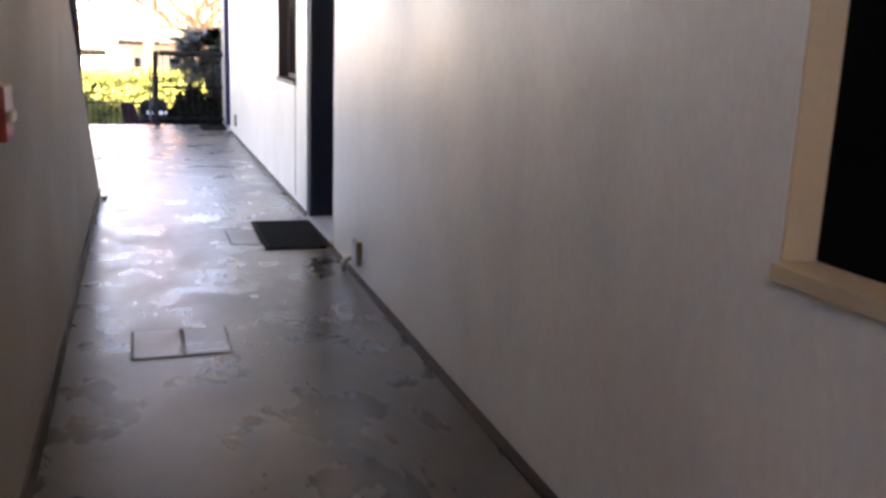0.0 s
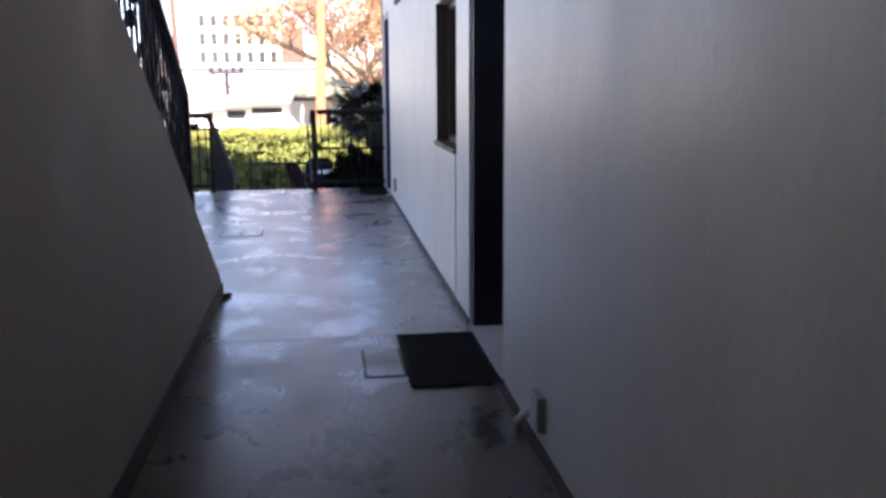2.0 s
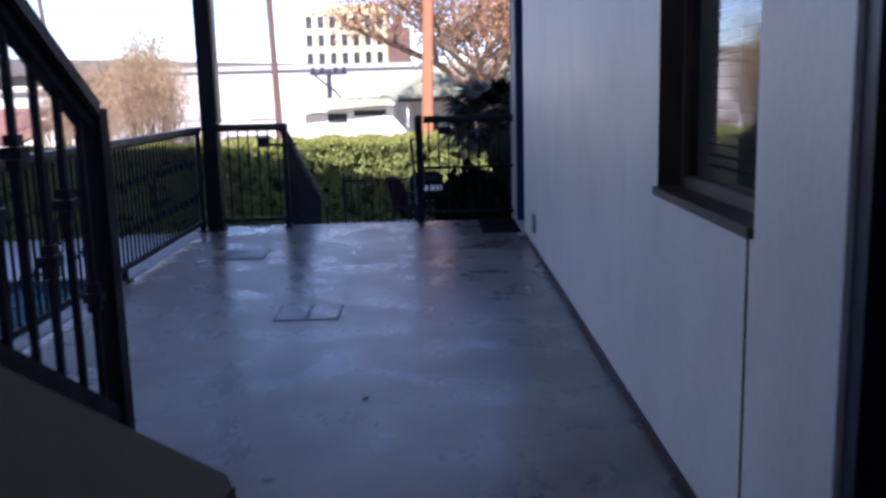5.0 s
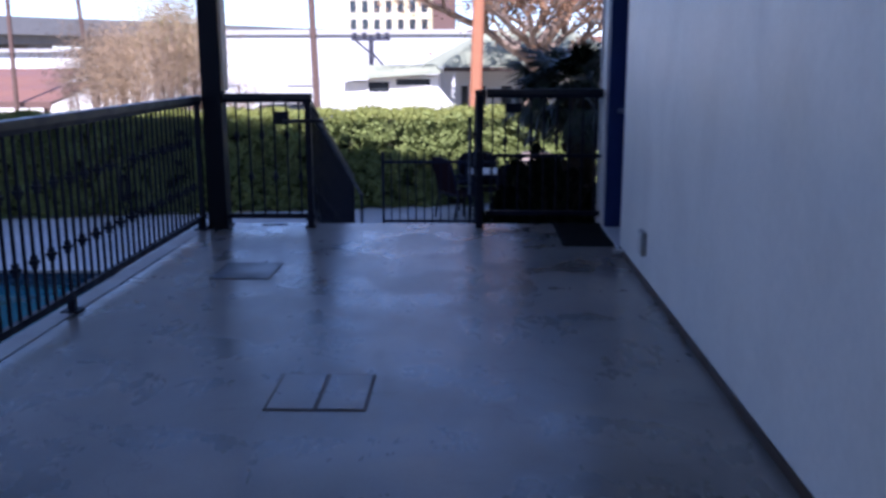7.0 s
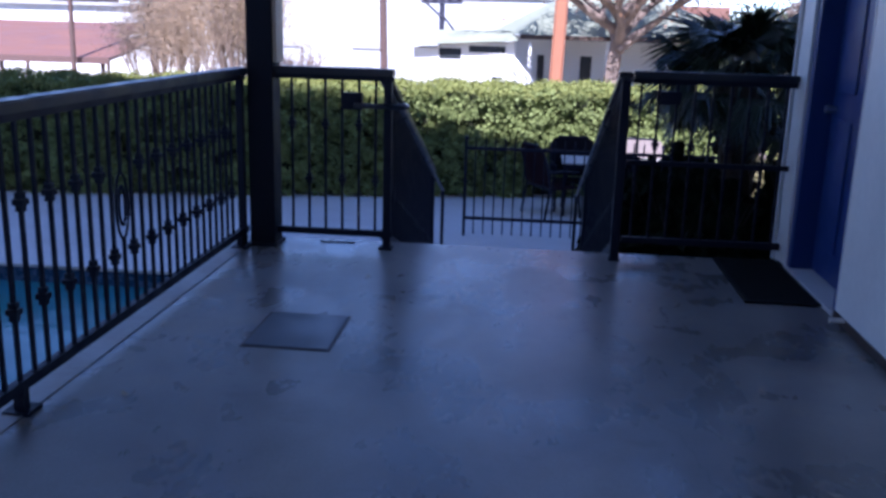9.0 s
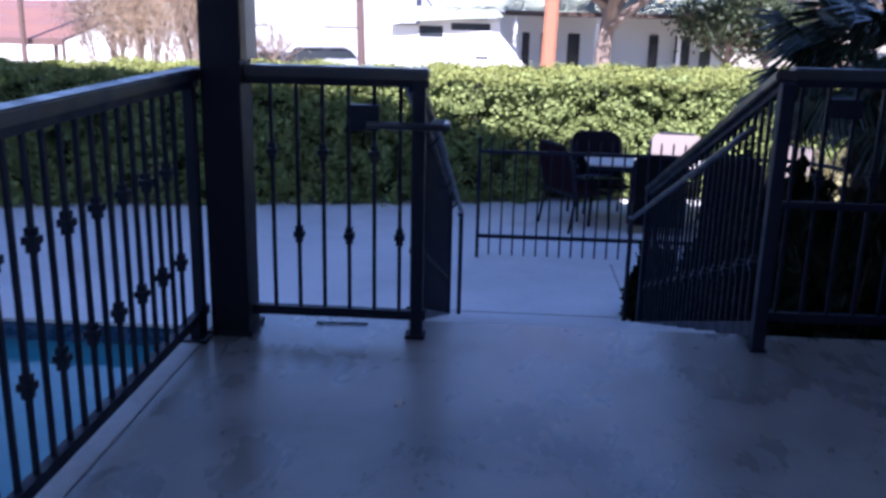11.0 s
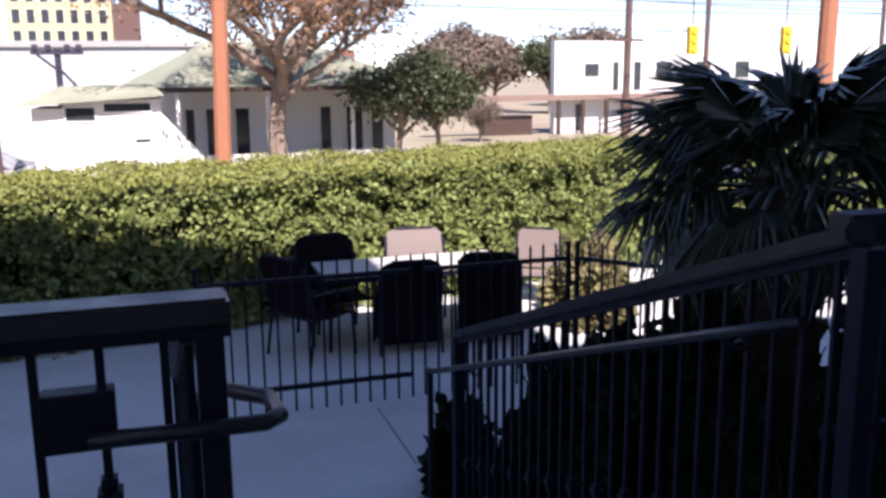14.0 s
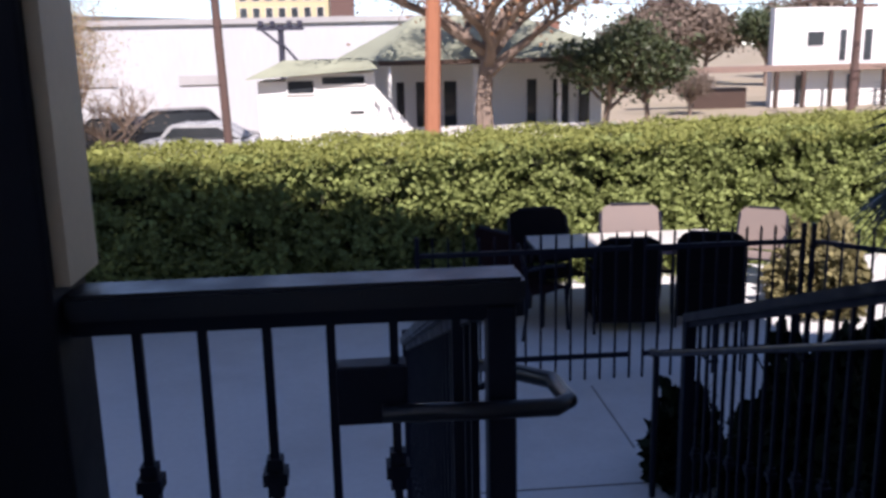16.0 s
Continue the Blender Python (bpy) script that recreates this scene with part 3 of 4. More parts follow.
def hoop_mesh(length, mid):
    """A bar that opens into a pair of hoops, one within the other."""
    bm = boxes((-0.0075, 0.0075, -0.0075, 0.0075, 0, mid - 0.15), (-0.0075, 0.0075, -0.0075, 0.0075, mid + 0.15, length))
    for w, h in ((0.06, 0.15), (0.03, 0.09)):
        ring = [(0, w * math.sin(a), mid + h * math.cos(a)) for a in (2 * math.pi * k / 16 for k in range(17))]
        tube(bm, ring, 0.007, 6)
    me = bpy.data.meshes.new("hoop_baluster")
    bmesh.ops.recalc_face_normals(bm, faces=bm.faces)
    bm.to_mesh(me)
    bm.free()
    me.materials.append(M_IRON)
    return me


def railing(label, a, b, low, high, step=0.105, knuckles=(0.30, 0.62), hoops=(), cap=0.085, cap_h=0.045, low_bar=0.04, group="", name="railing", start=0.5):
    """Bars between a lower and an upper rail from foot a to foot b, which may lie on a slope; low and high are heights over that line."""
    a, b = Vector(a), Vector(b)
    r = thing(name, label, "railing", group)
    d = b - a
    bm = beam(bmesh.new(), a + Vector((0, 0, high - cap_h / 2)), b + Vector((0, 0, high - cap_h / 2)), cap, cap_h)
    bmesh.ops.bevel(bm, geom=bm.edges[:], offset=0.007, segments=2, affect="EDGES")
    part("top_rail", bm, M_RAIL, r)
    part("under_rail", beam(bmesh.new(), a + Vector((0, 0, high - cap_h - 0.016)), b + Vector((0, 0, high - cap_h - 0.016)), 0.035, 0.03), M_IRON, r)
    part("bottom_rail", beam(bmesh.new(), a + Vector((0, 0, low)), b + Vector((0, 0, low)), 0.035, low_bar), M_IRON, r)
    flat = math.hypot(d.x, d.y)
    n = max(2, round(flat / step))
    length = high - low - cap_h
    kinds = [baluster_mesh(length, k) for k in knuckles]
    turn = math.degrees(math.atan2(d.y, d.x)) - 90
    hoop = hoop_mesh(length, length * 0.5) if hoops else None
    for i in range(n):
        if (i + start) / n > 0.97:
            continue
        p = a + d * ((i + start) / n)
        use = hoop if any(abs(p.y - h) < step / 2 for h in hoops) else kinds[i % len(kinds)]
        shared("baluster", use, r, pose(p.x, p.y, p.z + low, 0, 0, turn))
    return r


def rail_post(parent, x, y, z0, z1, w=0.075, name="newel_post"):
    bm = boxes((x - w / 2, x + w / 2, y - w / 2, y + w / 2, z0, z1), bevel=0.005)
    box(bm, x - w * 0.62, x + w * 0.62, y - w * 0.62, y + w * 0.62, z0, z0 + 0.012)
    return part(name, bm, M_IRON, parent)


# outer fence of the landing, above the pool
fence = railing("dark iron railing with knuckled bars along the landing edge", (-2.115, 7.6, 0), (-2.115, 15.06, 0), 0.1, 1.125, step=0.1, hoops=(11.2, 13.27), start=0.3, knuckles=(0.28, 0.66))
for y in (7.6, 10.0, 12.4, 14.93):
    bm = boxes((-2.135, -2.095, y - 0.02, y + 0.02, 0, 0.1), (-2.165, -2.065, y - 0.05, y + 0.05, 0, 0.014))
    part("foot", bm, M_IRON, fence)
rail_post(fence, -2.115, 14.985, 0, 1.08, 0.045, "end_post")
column = thing("landing_column", "dark painted square column with a pale side board", "column")
part("shaft", boxes((-2.075, -1.912, 15.0, 15.18, 0, CEIL), bevel=0.008), M_POST, column)
part("base_plate", boxes((-2.09, -1.897, 14.985, 15.195, 0.0005, 0.02)), M_POST, column)
part("side_board", boxes((-1.9115, -1.888, 15.02, 15.175, 1.16, CEIL - 0.01)), M_BEIGE, column, "pale beige side board")

panel = railing("dark iron gate panel with knuckled bars and lock box", (-1.91, 15.08, 0), (-1.165, 15.08, 0), 0.1, 1.14, knuckles=(0.69, 0.34), cap=0.095, start=0.93)
rail_post(panel, -1.202, 15.08, 0, 1.085, 0.05)
part("lock_box", boxes((-1.485, -1.365, 15.055, 15.105, 0.885, 0.99), bevel=0.005), M_IRON, panel)
part("foot", boxes((-1.25, -1.165, 15.04, 15.12, 0.0005, 0.015)), M_IRON, panel)

right_panel = railing("dark iron railing panel between stair and building wall", (0.30, 15.26, 0), (1.29, 15.26, 0), 0.1, 1.17, knuckles=(None, 0.62))
part("middle_rail", boxes((0.30, 1.29, 15.245, 15.275, 0.585, 0.615)), M_IRON, right_panel)
part("lock_box", boxes((0.47, 0.60, 15.235, 15.285, 0.97, 1.05), bevel=0.005), M_IRON, right_panel)

# guards down the outdoor steps
STEP_SLOPE = 0.362
for x, lab in ((0.245, "dark iron stair guard with knuckled bars beside the planting"), (-1.235, "dark iron stair guard with knuckled bars beside the court")):
    y1 = 18.0
    g = railing(lab, (x, 15.12, 0), (x, y1, -STEP_SLOPE * (y1 - 15.12)), 0.09, 1.17 if x > 0 else 1.12, knuckles=(None, 0.30), group="guards of the court steps", start=0.6, name="stair_guard", low_bar=0.06)
    if x > 0:
        rail_post(g, x, 15.1, 0, 1.12, 0.055)
    rail_post(g, x, y1, LOW, 1.15 - STEP_SLOPE * (y1 - 15.12), 0.06)


def handrail(x, side, label, loop):
    """A round grab rail on the steps with a returned end and a foot post."""
    h = thing("handrail", label, "handrail", "handrails of the court steps")
    xi = x + side * 0.085
    top = 0.925
    pts = [(xi, 15.2 + k * 0.3, top - STEP_SLOPE * k * 0.3) for k in range(11)]
    end = pts[-1]
    if loop:
        pts = [(-1.41, 15.03, 0.915), (-1.25, 15.025, 0.913), (-1.115, 15.025, 0.912), (-1.088, 15.05, 0.912), (-1.095, 15.15, 0.912), (xi, 15.22, 0.905)] + pts[1:]
    bm = bmesh.new()
    tube(bm, pts + [(end[0], end[1] + 0.14, end[2] - 0.03), (end[0] - side * 0.02, end[1] + 0.17, end[2] - 0.07)], 0.016, 10)
    part("grab_rail", bm, M_RAIL, h, smooth=True)
    bm = bmesh.new()
    tube(bm, [(end[0], end[1] + 0.06, LOW), (end[0], end[1] + 0.06, end[2] - 0.02)], 0.018, 8)
    part("foot_post", bm, M_IRON, h)
    for k in (1, 5, 8):
        p = (xi, 15.2 + k * 0.3, top - STEP_SLOPE * k * 0.3)
        bm = bmesh.new()
        tube(bm, [(p[0], p[1], p[2] - 0.01), (p[0] - side * 0.03, p[1], p[2] - 0.05), (p[0] - side * 0.083, p[1], p[2] - 0.05)], 0.007, 6)
        part("bracket", bm, M_IRON, h)


handrail(0.245, -1, "dark round handrail fixed to the stair guard", False)
handrail(-1.235, 1, "dark round handrail with a looped end at the gate panel", True)

# the steps down to the court
steps = tagged(new("court_steps"), "pale concrete steps down to the court", "steps", kind="structure")
N = 6
for k in range(N):
    z = -(k + 1) * (-LOW) / (N + 1) - 0.0
    y0 = FLOOR_END + 0.002 if k == 0 else FLOOR_END + k * 0.44
    part("step", boxes((-1.33, 0.34, y0, FLOOR_END + (k + 1) * 0.44 + 0.02, LOW - 0.05 + 0.002 * k, z), bevel=0.012), M_DECK, steps)

M_JOINT = material("paving_joint_fill", (0.2, 0.19, 0.18), 0.9, spread=0.2)
for x0, x1, y0, y1 in ((-1.32, 0.34, 18.42, 18.435), (0.245, 0.258, 18.9, 20.0)):
    tagged(obj("paving_joint", boxes((x0, x1, y0, y1, LOW + 0.0005, LOW + 0.003)), M_JOINT), "dark joint in the court paving", "trim", kind="structure")

# the covered staircase behind the sloping wall
stair = tagged(new("upper_stair"), "concrete staircase rising along the walkway", "stairs", kind="structure")
for k in range(17):
    y = 8.15 - 0.302 * k
    part("step", boxes((-1.5, STAIR_X - 0.165, y - 0.302, y, 0.001, 0.175 * (k + 1)), bevel=0.008), M_DECK, stair)
for x, lab in ((STAIR_X - 0.07, "dark iron banister with knuckled bars on the sloping wall"), (-1.52, "dark iron banister on the stair's far side")):
    y0, y1 = 7.40, 4.3
    g = railing(lab, (x, y0, 0.66), (x, y1, 0.66 + SLOPE * (y0 - y1)), 0.02, 0.79, step=0.11, knuckles=(0.28, 0.45), group="banisters of the upper stair", name="banister", cap=0.07)
    rail_post(g, x, y0 + 0.03, 0.0 if x < -1 else 0.55, 1.43, 0.06)


# ---- picket fence, chairs and table in the court ----
def picket_mesh():
    bm = boxes((-0.008, 0.008, -0.008, 0.008, 0.03, 1.17))
    top = bmesh.ops.create_cone(bm, cap_ends=True, segments=4, radius1=0.011, radius2=0.001, depth=0.03, matrix=pose(0, 0, 1.185, 0, 0, 45))
    me = bpy.data.meshes.new("picket")
    bm.to_mesh(me)
    bm.free()
    me.materials.append(M_IRON)
    return me


PICKET = picket_mesh()


def picket_fence(a, b, label, name="picket_fence", posts=()):
    f = thing(name, label, "fence", "black picket fence round the court")
    a, b = Vector((*a, LOW)), Vector((*b, LOW))
    d = b - a
    n = round(d.length / 0.112)
    turn = math.degrees(math.atan2(d.y, d.x))
    for i in range(n + 1):
        p = a + d * i / n
        shared("picket", PICKET, f, pose(p.x, p.y, p.z, 0, 0, turn))
    for z in (0.22, 1.06):
        part("rail", beam(bmesh.new(), a + Vector((0, 0, z)), b + Vector((0, 0, z)), 0.03, 0.035), M_IRON, f)
    for p in posts or (a, b):
        p = Vector(p)
        part("post", boxes((p.x - 0.017, p.x + 0.017, p.y - 0.017, p.y + 0.017, LOW, 0.15), bevel=0.003), M_IRON, f)


picket_fence((-1.06, 20.07), (0.56, 20.07), "black iron picket gate across the court path", "picket_gate", ((-1.06, 20.07, LOW),))
picket_fence((0.665, 20.07), (1.9, 20.07), "black iron picket fence on the pale court paving", posts=((1.9, 20.07, LOW),))
picket_fence((1.97, 20.05), (3.3, 18.4), "black iron picket fence turning towards the palm")

# sling colours carry the light: near black for shaded chairs, pale for sunlit ones
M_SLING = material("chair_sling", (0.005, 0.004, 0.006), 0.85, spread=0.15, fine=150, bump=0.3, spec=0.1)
M_SLING2 = material("chair_sling_sunlit", (0.19, 0.15, 0.135), 0.75, spread=0.12, fine=150, bump=0.3)
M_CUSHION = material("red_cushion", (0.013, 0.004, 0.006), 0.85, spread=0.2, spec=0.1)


def patio_chair(at, turn, label, sling, size=1.0, solid=False):
    c = thing("patio_chair", label, "chair", "chairs round the patio table", at=at, turn=turn)
    c.scale = (size, size, size)
    for x in (-0.31, 0.31):
        bm = bmesh.new()
        tube(bm, [(x, -0.27, 0), (x, -0.24, 0.40), (x, -0.22, 0.62), (x, 0.05, 0.64), (x, 0.22, 0.63)], 0.016)
        part("arm", bm, M_IRON, c)
        bm = bmesh.new()
        tube(bm, [(x, 0.27, 0), (x, 0.2, 0.40), (x, 0.26, 0.70), (x * 0.97, 0.318, 0.89)], 0.016)
        part("leg", bm, M_IRON, c)
    for y, z, w in ((-0.24, 0.40, 0.31), (0.2, 0.40, 0.31), (0.342, 0.968, 0.2)):
        bm = bmesh.new()
        tube(bm, [(-w, y, z), (w, y, z)], 0.015)
        part("cross_bar", bm, M_IRON, c)
    bm = bmesh.new()
    prism(bm, [(-0.25, 0.405), (0.0, 0.385), (0.2, 0.40), (0.2, 0.412), (0.0, 0.397), (-0.25, 0.417)], -0.297, 0.297)
    part("seat", bm, sling, c)
    bm = bmesh.new()
    prism(bm, [(0.2, 0.44), (0.265, 0.70), (0.338, 0.965), (0.35, 0.96), (0.278, 0.695), (0.213, 0.435)], -0.297, 0.297)
    corners = [e for e in bm.edges if e.calc_length() < 0.03 and e.verts[0].co.z > 0.9]
    bmesh.ops.bevel(bm, geom=corners, offset=0.1, segments=5, affect="EDGES", profile=0.5)
    part("backrest", bm, sling, c)
    if not solid:
        return
    for x in (-0.297, 0.285):
        bm = bmesh.new()
        prism(bm, [(-0.23, 0.10), (0.22, 0.10), (0.2, 0.40), (0.24, 0.62), (-0.21, 0.60), (-0.23, 0.40)], x, x + 0.012)
        part("side_panel", bm, sling, c)
    part("back_skirt", boxes((-0.284, 0.284, 0.208, 0.22, 0.10, 0.43)), sling, c)


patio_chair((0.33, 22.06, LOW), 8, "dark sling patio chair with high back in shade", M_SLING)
patio_chair((1.22, 22.1, LOW), -6, "pale pinkish sling patio chair in sunlight", M_SLING2)
patio_chair((2.72, 22.65, LOW), -35, "pale pinkish sling patio chair beside the hedge", M_SLING2, 0.82)
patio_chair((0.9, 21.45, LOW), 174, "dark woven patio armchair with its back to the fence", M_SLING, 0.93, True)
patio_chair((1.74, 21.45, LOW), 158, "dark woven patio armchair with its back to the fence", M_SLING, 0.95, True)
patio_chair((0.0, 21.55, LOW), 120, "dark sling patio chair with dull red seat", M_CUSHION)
table = thing("patio_table", "long patio table with a pale top, partly in sunlight", "table", at=(1.05, 21.84, LOW))
M_TABLETOP = material("pale_table_top", (0.58, 0.55, 0.52), 0.4, spread=0.08, fine=30)
part("tabletop", boxes((-0.92, 0.92, -0.36, 0.36, 0.705, 0.73), bevel=0.006), M_TABLETOP, table, "pale worn tabletop")
for a, b, c, d in ((-0.9, 0.9, -0.34, -0.315), (-0.9, 0.9, 0.315, 0.34), (-0.9, -0.875, -0.315, 0.315), (0.875, 0.9, -0.315, 0.315)):
    part("apron", boxes((a, b, c, d, 0.65, 0.7045)), M_IRON, table)
for x in (-0.86, 0.86):
    for y in (-0.3, 0.3):
        bm = bmesh.new()
        tube(bm, [(x * 1.02, y * 1.05, 0), (x, y, 0.4), (x, y, 0.66)], 0.02)
        part("leg", bm, M_IRON, table)


# ---- planting ----
# yellower leaf for the hedge top, its sunlit band put into the colour
M_HEDGELIT = material("hedge_lit_top_leaf", (0.20, 0.215, 0.062), 0.6, spread=0.2, scale=2.2, fine=9, random_value=1.12, spec=0.12)


def hedge():
    h = thing("hedge", "clipped dense green hedge, sunlit above and shaded below", "hedge", kind="stuff", at=(0, 22.78, LOW), turn=11.5)
    rng = np.random.default_rng(4)
    # plain dark box behind the leaves, coloured as the shade in their gaps
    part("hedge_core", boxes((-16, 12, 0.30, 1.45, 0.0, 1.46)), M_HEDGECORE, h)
    # the face: shoots that stand proud of the gaps between them
    clumps, n = 4300, 320000
    cx, cz = rng.uniform(-16, 12, clumps), rng.uniform(0.0, 1.56, clumps)
    cy = 0.12 + rng.uniform(-0.15, 0.2, clumps)
    size = rng.uniform(0.55, 1.25, len(cx))
    k = rng.integers(0, len(cx), n)
    f = np.stack([cx[k], cy[k], cz[k]], 1) + rng.normal(0, 1, (n, 3)) * (0.062, 0.045, 0.052) * size[k][:, None]
    f = f[(f[:, 2] > 0.01) & (f[:, 2] < 1.6)]
    leaf_mesh("hedge_leaves", f, 0.055, M_HEDGE, h, seed=5, aspect=0.7)
    n2 = 120000
    x, y = rng.uniform(-16, 12, n2), rng.uniform(-0.1, 1.6, n2)
    t = np.stack([x, y, 1.56 + 0.03 * np.sin(x * 3 + y * 4) + 0.025 * np.sin(x * 7.7) + rng.normal(0, 0.03, n2) - 0.35 * np.clip(0.06 - y, 0, 1)], 1)
    leaf_mesh("hedge_top_leaves", t, 0.042, M_HEDGELIT, h, seed=6, aspect=0.6)


hedge()


M_PALMTRUNK = material("palm_trunk", (0.05, 0.035, 0.025), 0.95, spread=0.3, scale=5, fine=30, bump=0.6)
M_STEM = material("bush_stem", (0.02, 0.015, 0.01), 0.9, spread=0.3)


def palm(at, trunk_h, fronds, size, seed):
    p = thing("fan_palm", "dark green fan palm with drooping fronds beside the landing", "palm", at=at)
    rng = random.Random(seed)
    bm = bmesh.new()
    tube(bm, [(0, 0, -0.02), (0.02, 0.01, trunk_h * 0.5), (0, 0, trunk_h)], 0.17, 12, 0.13)
    for k in range(60):
        a, z = k * 2.4, trunk_h * (0.1 + 0.9 * k / 60)
        bmesh.ops.create_cube(bm, size=1, matrix=pose(0.15 * math.cos(a), 0.15 * math.sin(a), z, 0, 25, math.degrees(a)) @ Matrix.Diagonal((0.05, 0.08, 0.10, 1)))
    part("trunk", bm, M_PALMTRUNK, p)
    for k in range(fronds):
        yaw = k * 137.5 + rng.uniform(-12, 12)
        lift = 64 - 106 * (k / fronds) + rng.uniform(-8, 8)
        stem = size * rng.uniform(0.55, 0.8)
        bm = bmesh.new()
        tube(bm, [(0, 0, 0), (stem * 0.5, 0, 0.04), (stem, 0, 0)], 0.014, 5, 0.009)
        blades = 42
        for j in range(blades):
            a = radians(-115 + 230 * j / (blades - 1))
            ln = size * rng.uniform(0.62, 0.78) * (0.72 + 0.28 * math.cos(a * 0.7))
            drop = rng.uniform(0.02, 0.1) + 0.09 * abs(math.sin(a))
            c, s = math.cos(a), math.sin(a)
            w = 0.0145
            root = bm.verts.new((stem, 0, 0))
            m1 = bm.verts.new((stem + c * ln * 0.55 - s * w, s * ln * 0.55 + c * w, 0.02 - drop * 0.3))
            m2 = bm.verts.new((stem + c * ln * 0.55 + s * w, s * ln * 0.55 - c * w, 0.02 - drop * 0.3))
            mc = bm.verts.new((stem + c * ln * 0.55, s * ln * 0.55, 0.035 - drop * 0.3))
            tip = bm.verts.new((stem + c * ln, s * ln, -drop * 1.6))
            for tri in ((root, m1, mc), (root, mc, m2), (m1, tip, mc), (mc, tip, m2)):
                bm.faces.new(tri)
        f = part("frond", bm, M_PALM, p)
        f.matrix_basis = pose(0, 0, trunk_h - 0.05, 0, 0, yaw) @ pose(0.08, 0, 0, 0, -lift, 0)


palm((1.27, 16.65, LOW), 2.13, 32, 0.55, 3)


def bush(name, at, rx, ry, rz, n, size, label, mat, seed):
    b = thing(name, label, "bush", at=at)
    rng = np.random.default_rng(seed)
    d = rng.normal(size=(n, 3))
    d /= np.linalg.norm(d, axis=1)[:, None]
    d[:, 2] = np.abs(d[:, 2])
    r = rng.uniform(0.55, 1.0, n) ** 0.5 * (0.85 + 0.2 * np.sin(d[:, 0] * 7 + d[:, 2] * 5) * np.sin(d[:, 1] * 6))
    c = d * r[:, None] * np.array([rx, ry, rz])
    for k in range(7):
        a = k * 0.9
        bm = bmesh.new()
        tube(bm, [(0, 0, 0), (0.3 * rx * math.cos(a), 0.3 * ry * math.sin(a), 0.5 * rz), (0.7 * rx * math.cos(a), 0.7 * ry * math.sin(a), 0.85 * rz)], 0.015, 5, 0.004)
        part("stem", bm, M_STEM, b)
    inner = c * 0.72
    leaf_mesh("leaves", np.concatenate([c, inner]) + np.array([0, 0, 0.03]), size, mat, b, seed=seed, aspect=0.8)


M_SHRUB = material("olive_shrub_leaf", (0.17, 0.15, 0.07), 0.7, spread=0.25, random_value=1.4, spec=0.2)
# green leaf taken down to near black, the deep shade put into its colour
M_BUSH = material("shaded_bush_leaf", (0.010, 0.014, 0.007), 0.8, spread=0.25, random_value=1.4, spec=0.1)
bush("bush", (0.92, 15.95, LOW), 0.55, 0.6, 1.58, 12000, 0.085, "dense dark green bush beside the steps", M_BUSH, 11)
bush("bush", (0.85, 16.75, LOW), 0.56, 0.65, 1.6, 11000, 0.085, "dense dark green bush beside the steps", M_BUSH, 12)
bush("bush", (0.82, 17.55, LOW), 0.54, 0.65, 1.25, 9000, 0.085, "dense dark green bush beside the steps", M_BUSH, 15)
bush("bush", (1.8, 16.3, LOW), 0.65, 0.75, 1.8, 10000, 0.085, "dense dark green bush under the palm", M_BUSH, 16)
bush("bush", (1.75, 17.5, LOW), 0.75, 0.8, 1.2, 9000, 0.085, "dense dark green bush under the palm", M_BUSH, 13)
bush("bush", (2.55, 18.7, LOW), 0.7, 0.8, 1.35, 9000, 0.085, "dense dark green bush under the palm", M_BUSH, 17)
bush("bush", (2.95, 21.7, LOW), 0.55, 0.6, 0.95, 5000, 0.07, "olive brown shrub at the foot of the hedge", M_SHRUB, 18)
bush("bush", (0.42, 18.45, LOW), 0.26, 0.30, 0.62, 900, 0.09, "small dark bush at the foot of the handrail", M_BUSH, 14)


def tree(name, at, height, spread, trunk_r, label, leaf_mat, leaves, leaf_size, seed, fork=0.35, depth=4, aspect=0.55, first=0.62, limb=1.0):
    """A tapered trunk with forking limbs and loose clumps of leaves at the ends."""
    t = thing(name, label, "tree", at=at)
    rng = random.Random(seed)
    bm = bmesh.new()
    ends = []

    def grow(p, d, length, r, level):
        q = p + d * length * 0.5 + Vector((rng.uniform(-1, 1), rng.uniform(-1, 1), 0)) * length * 0.06
        e = p + d * length
        tube(bm, [p, q, e], r, 7 if level < 2 else 4, r * 0.62)
        if level >= 2:
            ends.append((e, level))
            ends.append((q, level))
        if level == 0:
            for k in range(9):
                a = k * 2.4 + rng.uniform(-0.4, 0.4)
                nd = (Vector((math.cos(a), math.sin(a), 0)) * spread * 0.8 + Vector((0, 0, rng.uniform(0.35, 0.8)))).normalized()
                grow(p.lerp(e, first + (1 - first) * k / 8), nd, length * limb * rng.uniform(0.38, 0.6), r * 0.56, 1)
        elif level < depth:
            for k in range(3):
                a = rng.uniform(0, 2 * math.pi)
                side = Vector((math.cos(a), math.sin(a), 0)) * spread
                nd = (d * 0.7 + side * rng.uniform(0.45, 0.9) + Vector((0, 0, 0.25))).normalized()
                grow(e, nd, length * rng.uniform(0.6, 0.82), r * 0.6, level + 1)

    grow(Vector((0, 0, -0.1)), Vector((0.03, 0.02, 1)).normalized(), height * fork, trunk_r, 0)
    part("trunk", bm, M_TRUNK, t)
    if leaves:
        gen = np.random.default_rng(seed)
        pts = np.array([list(e) for e, _ in ends])
        c = pts[gen.integers(0, len(pts), leaves)] + gen.normal(0, height * 0.045, (leaves, 3))
        leaf_mesh("crown", c, leaf_size, leaf_mat, t, seed=seed, aspect=aspect)
    return t


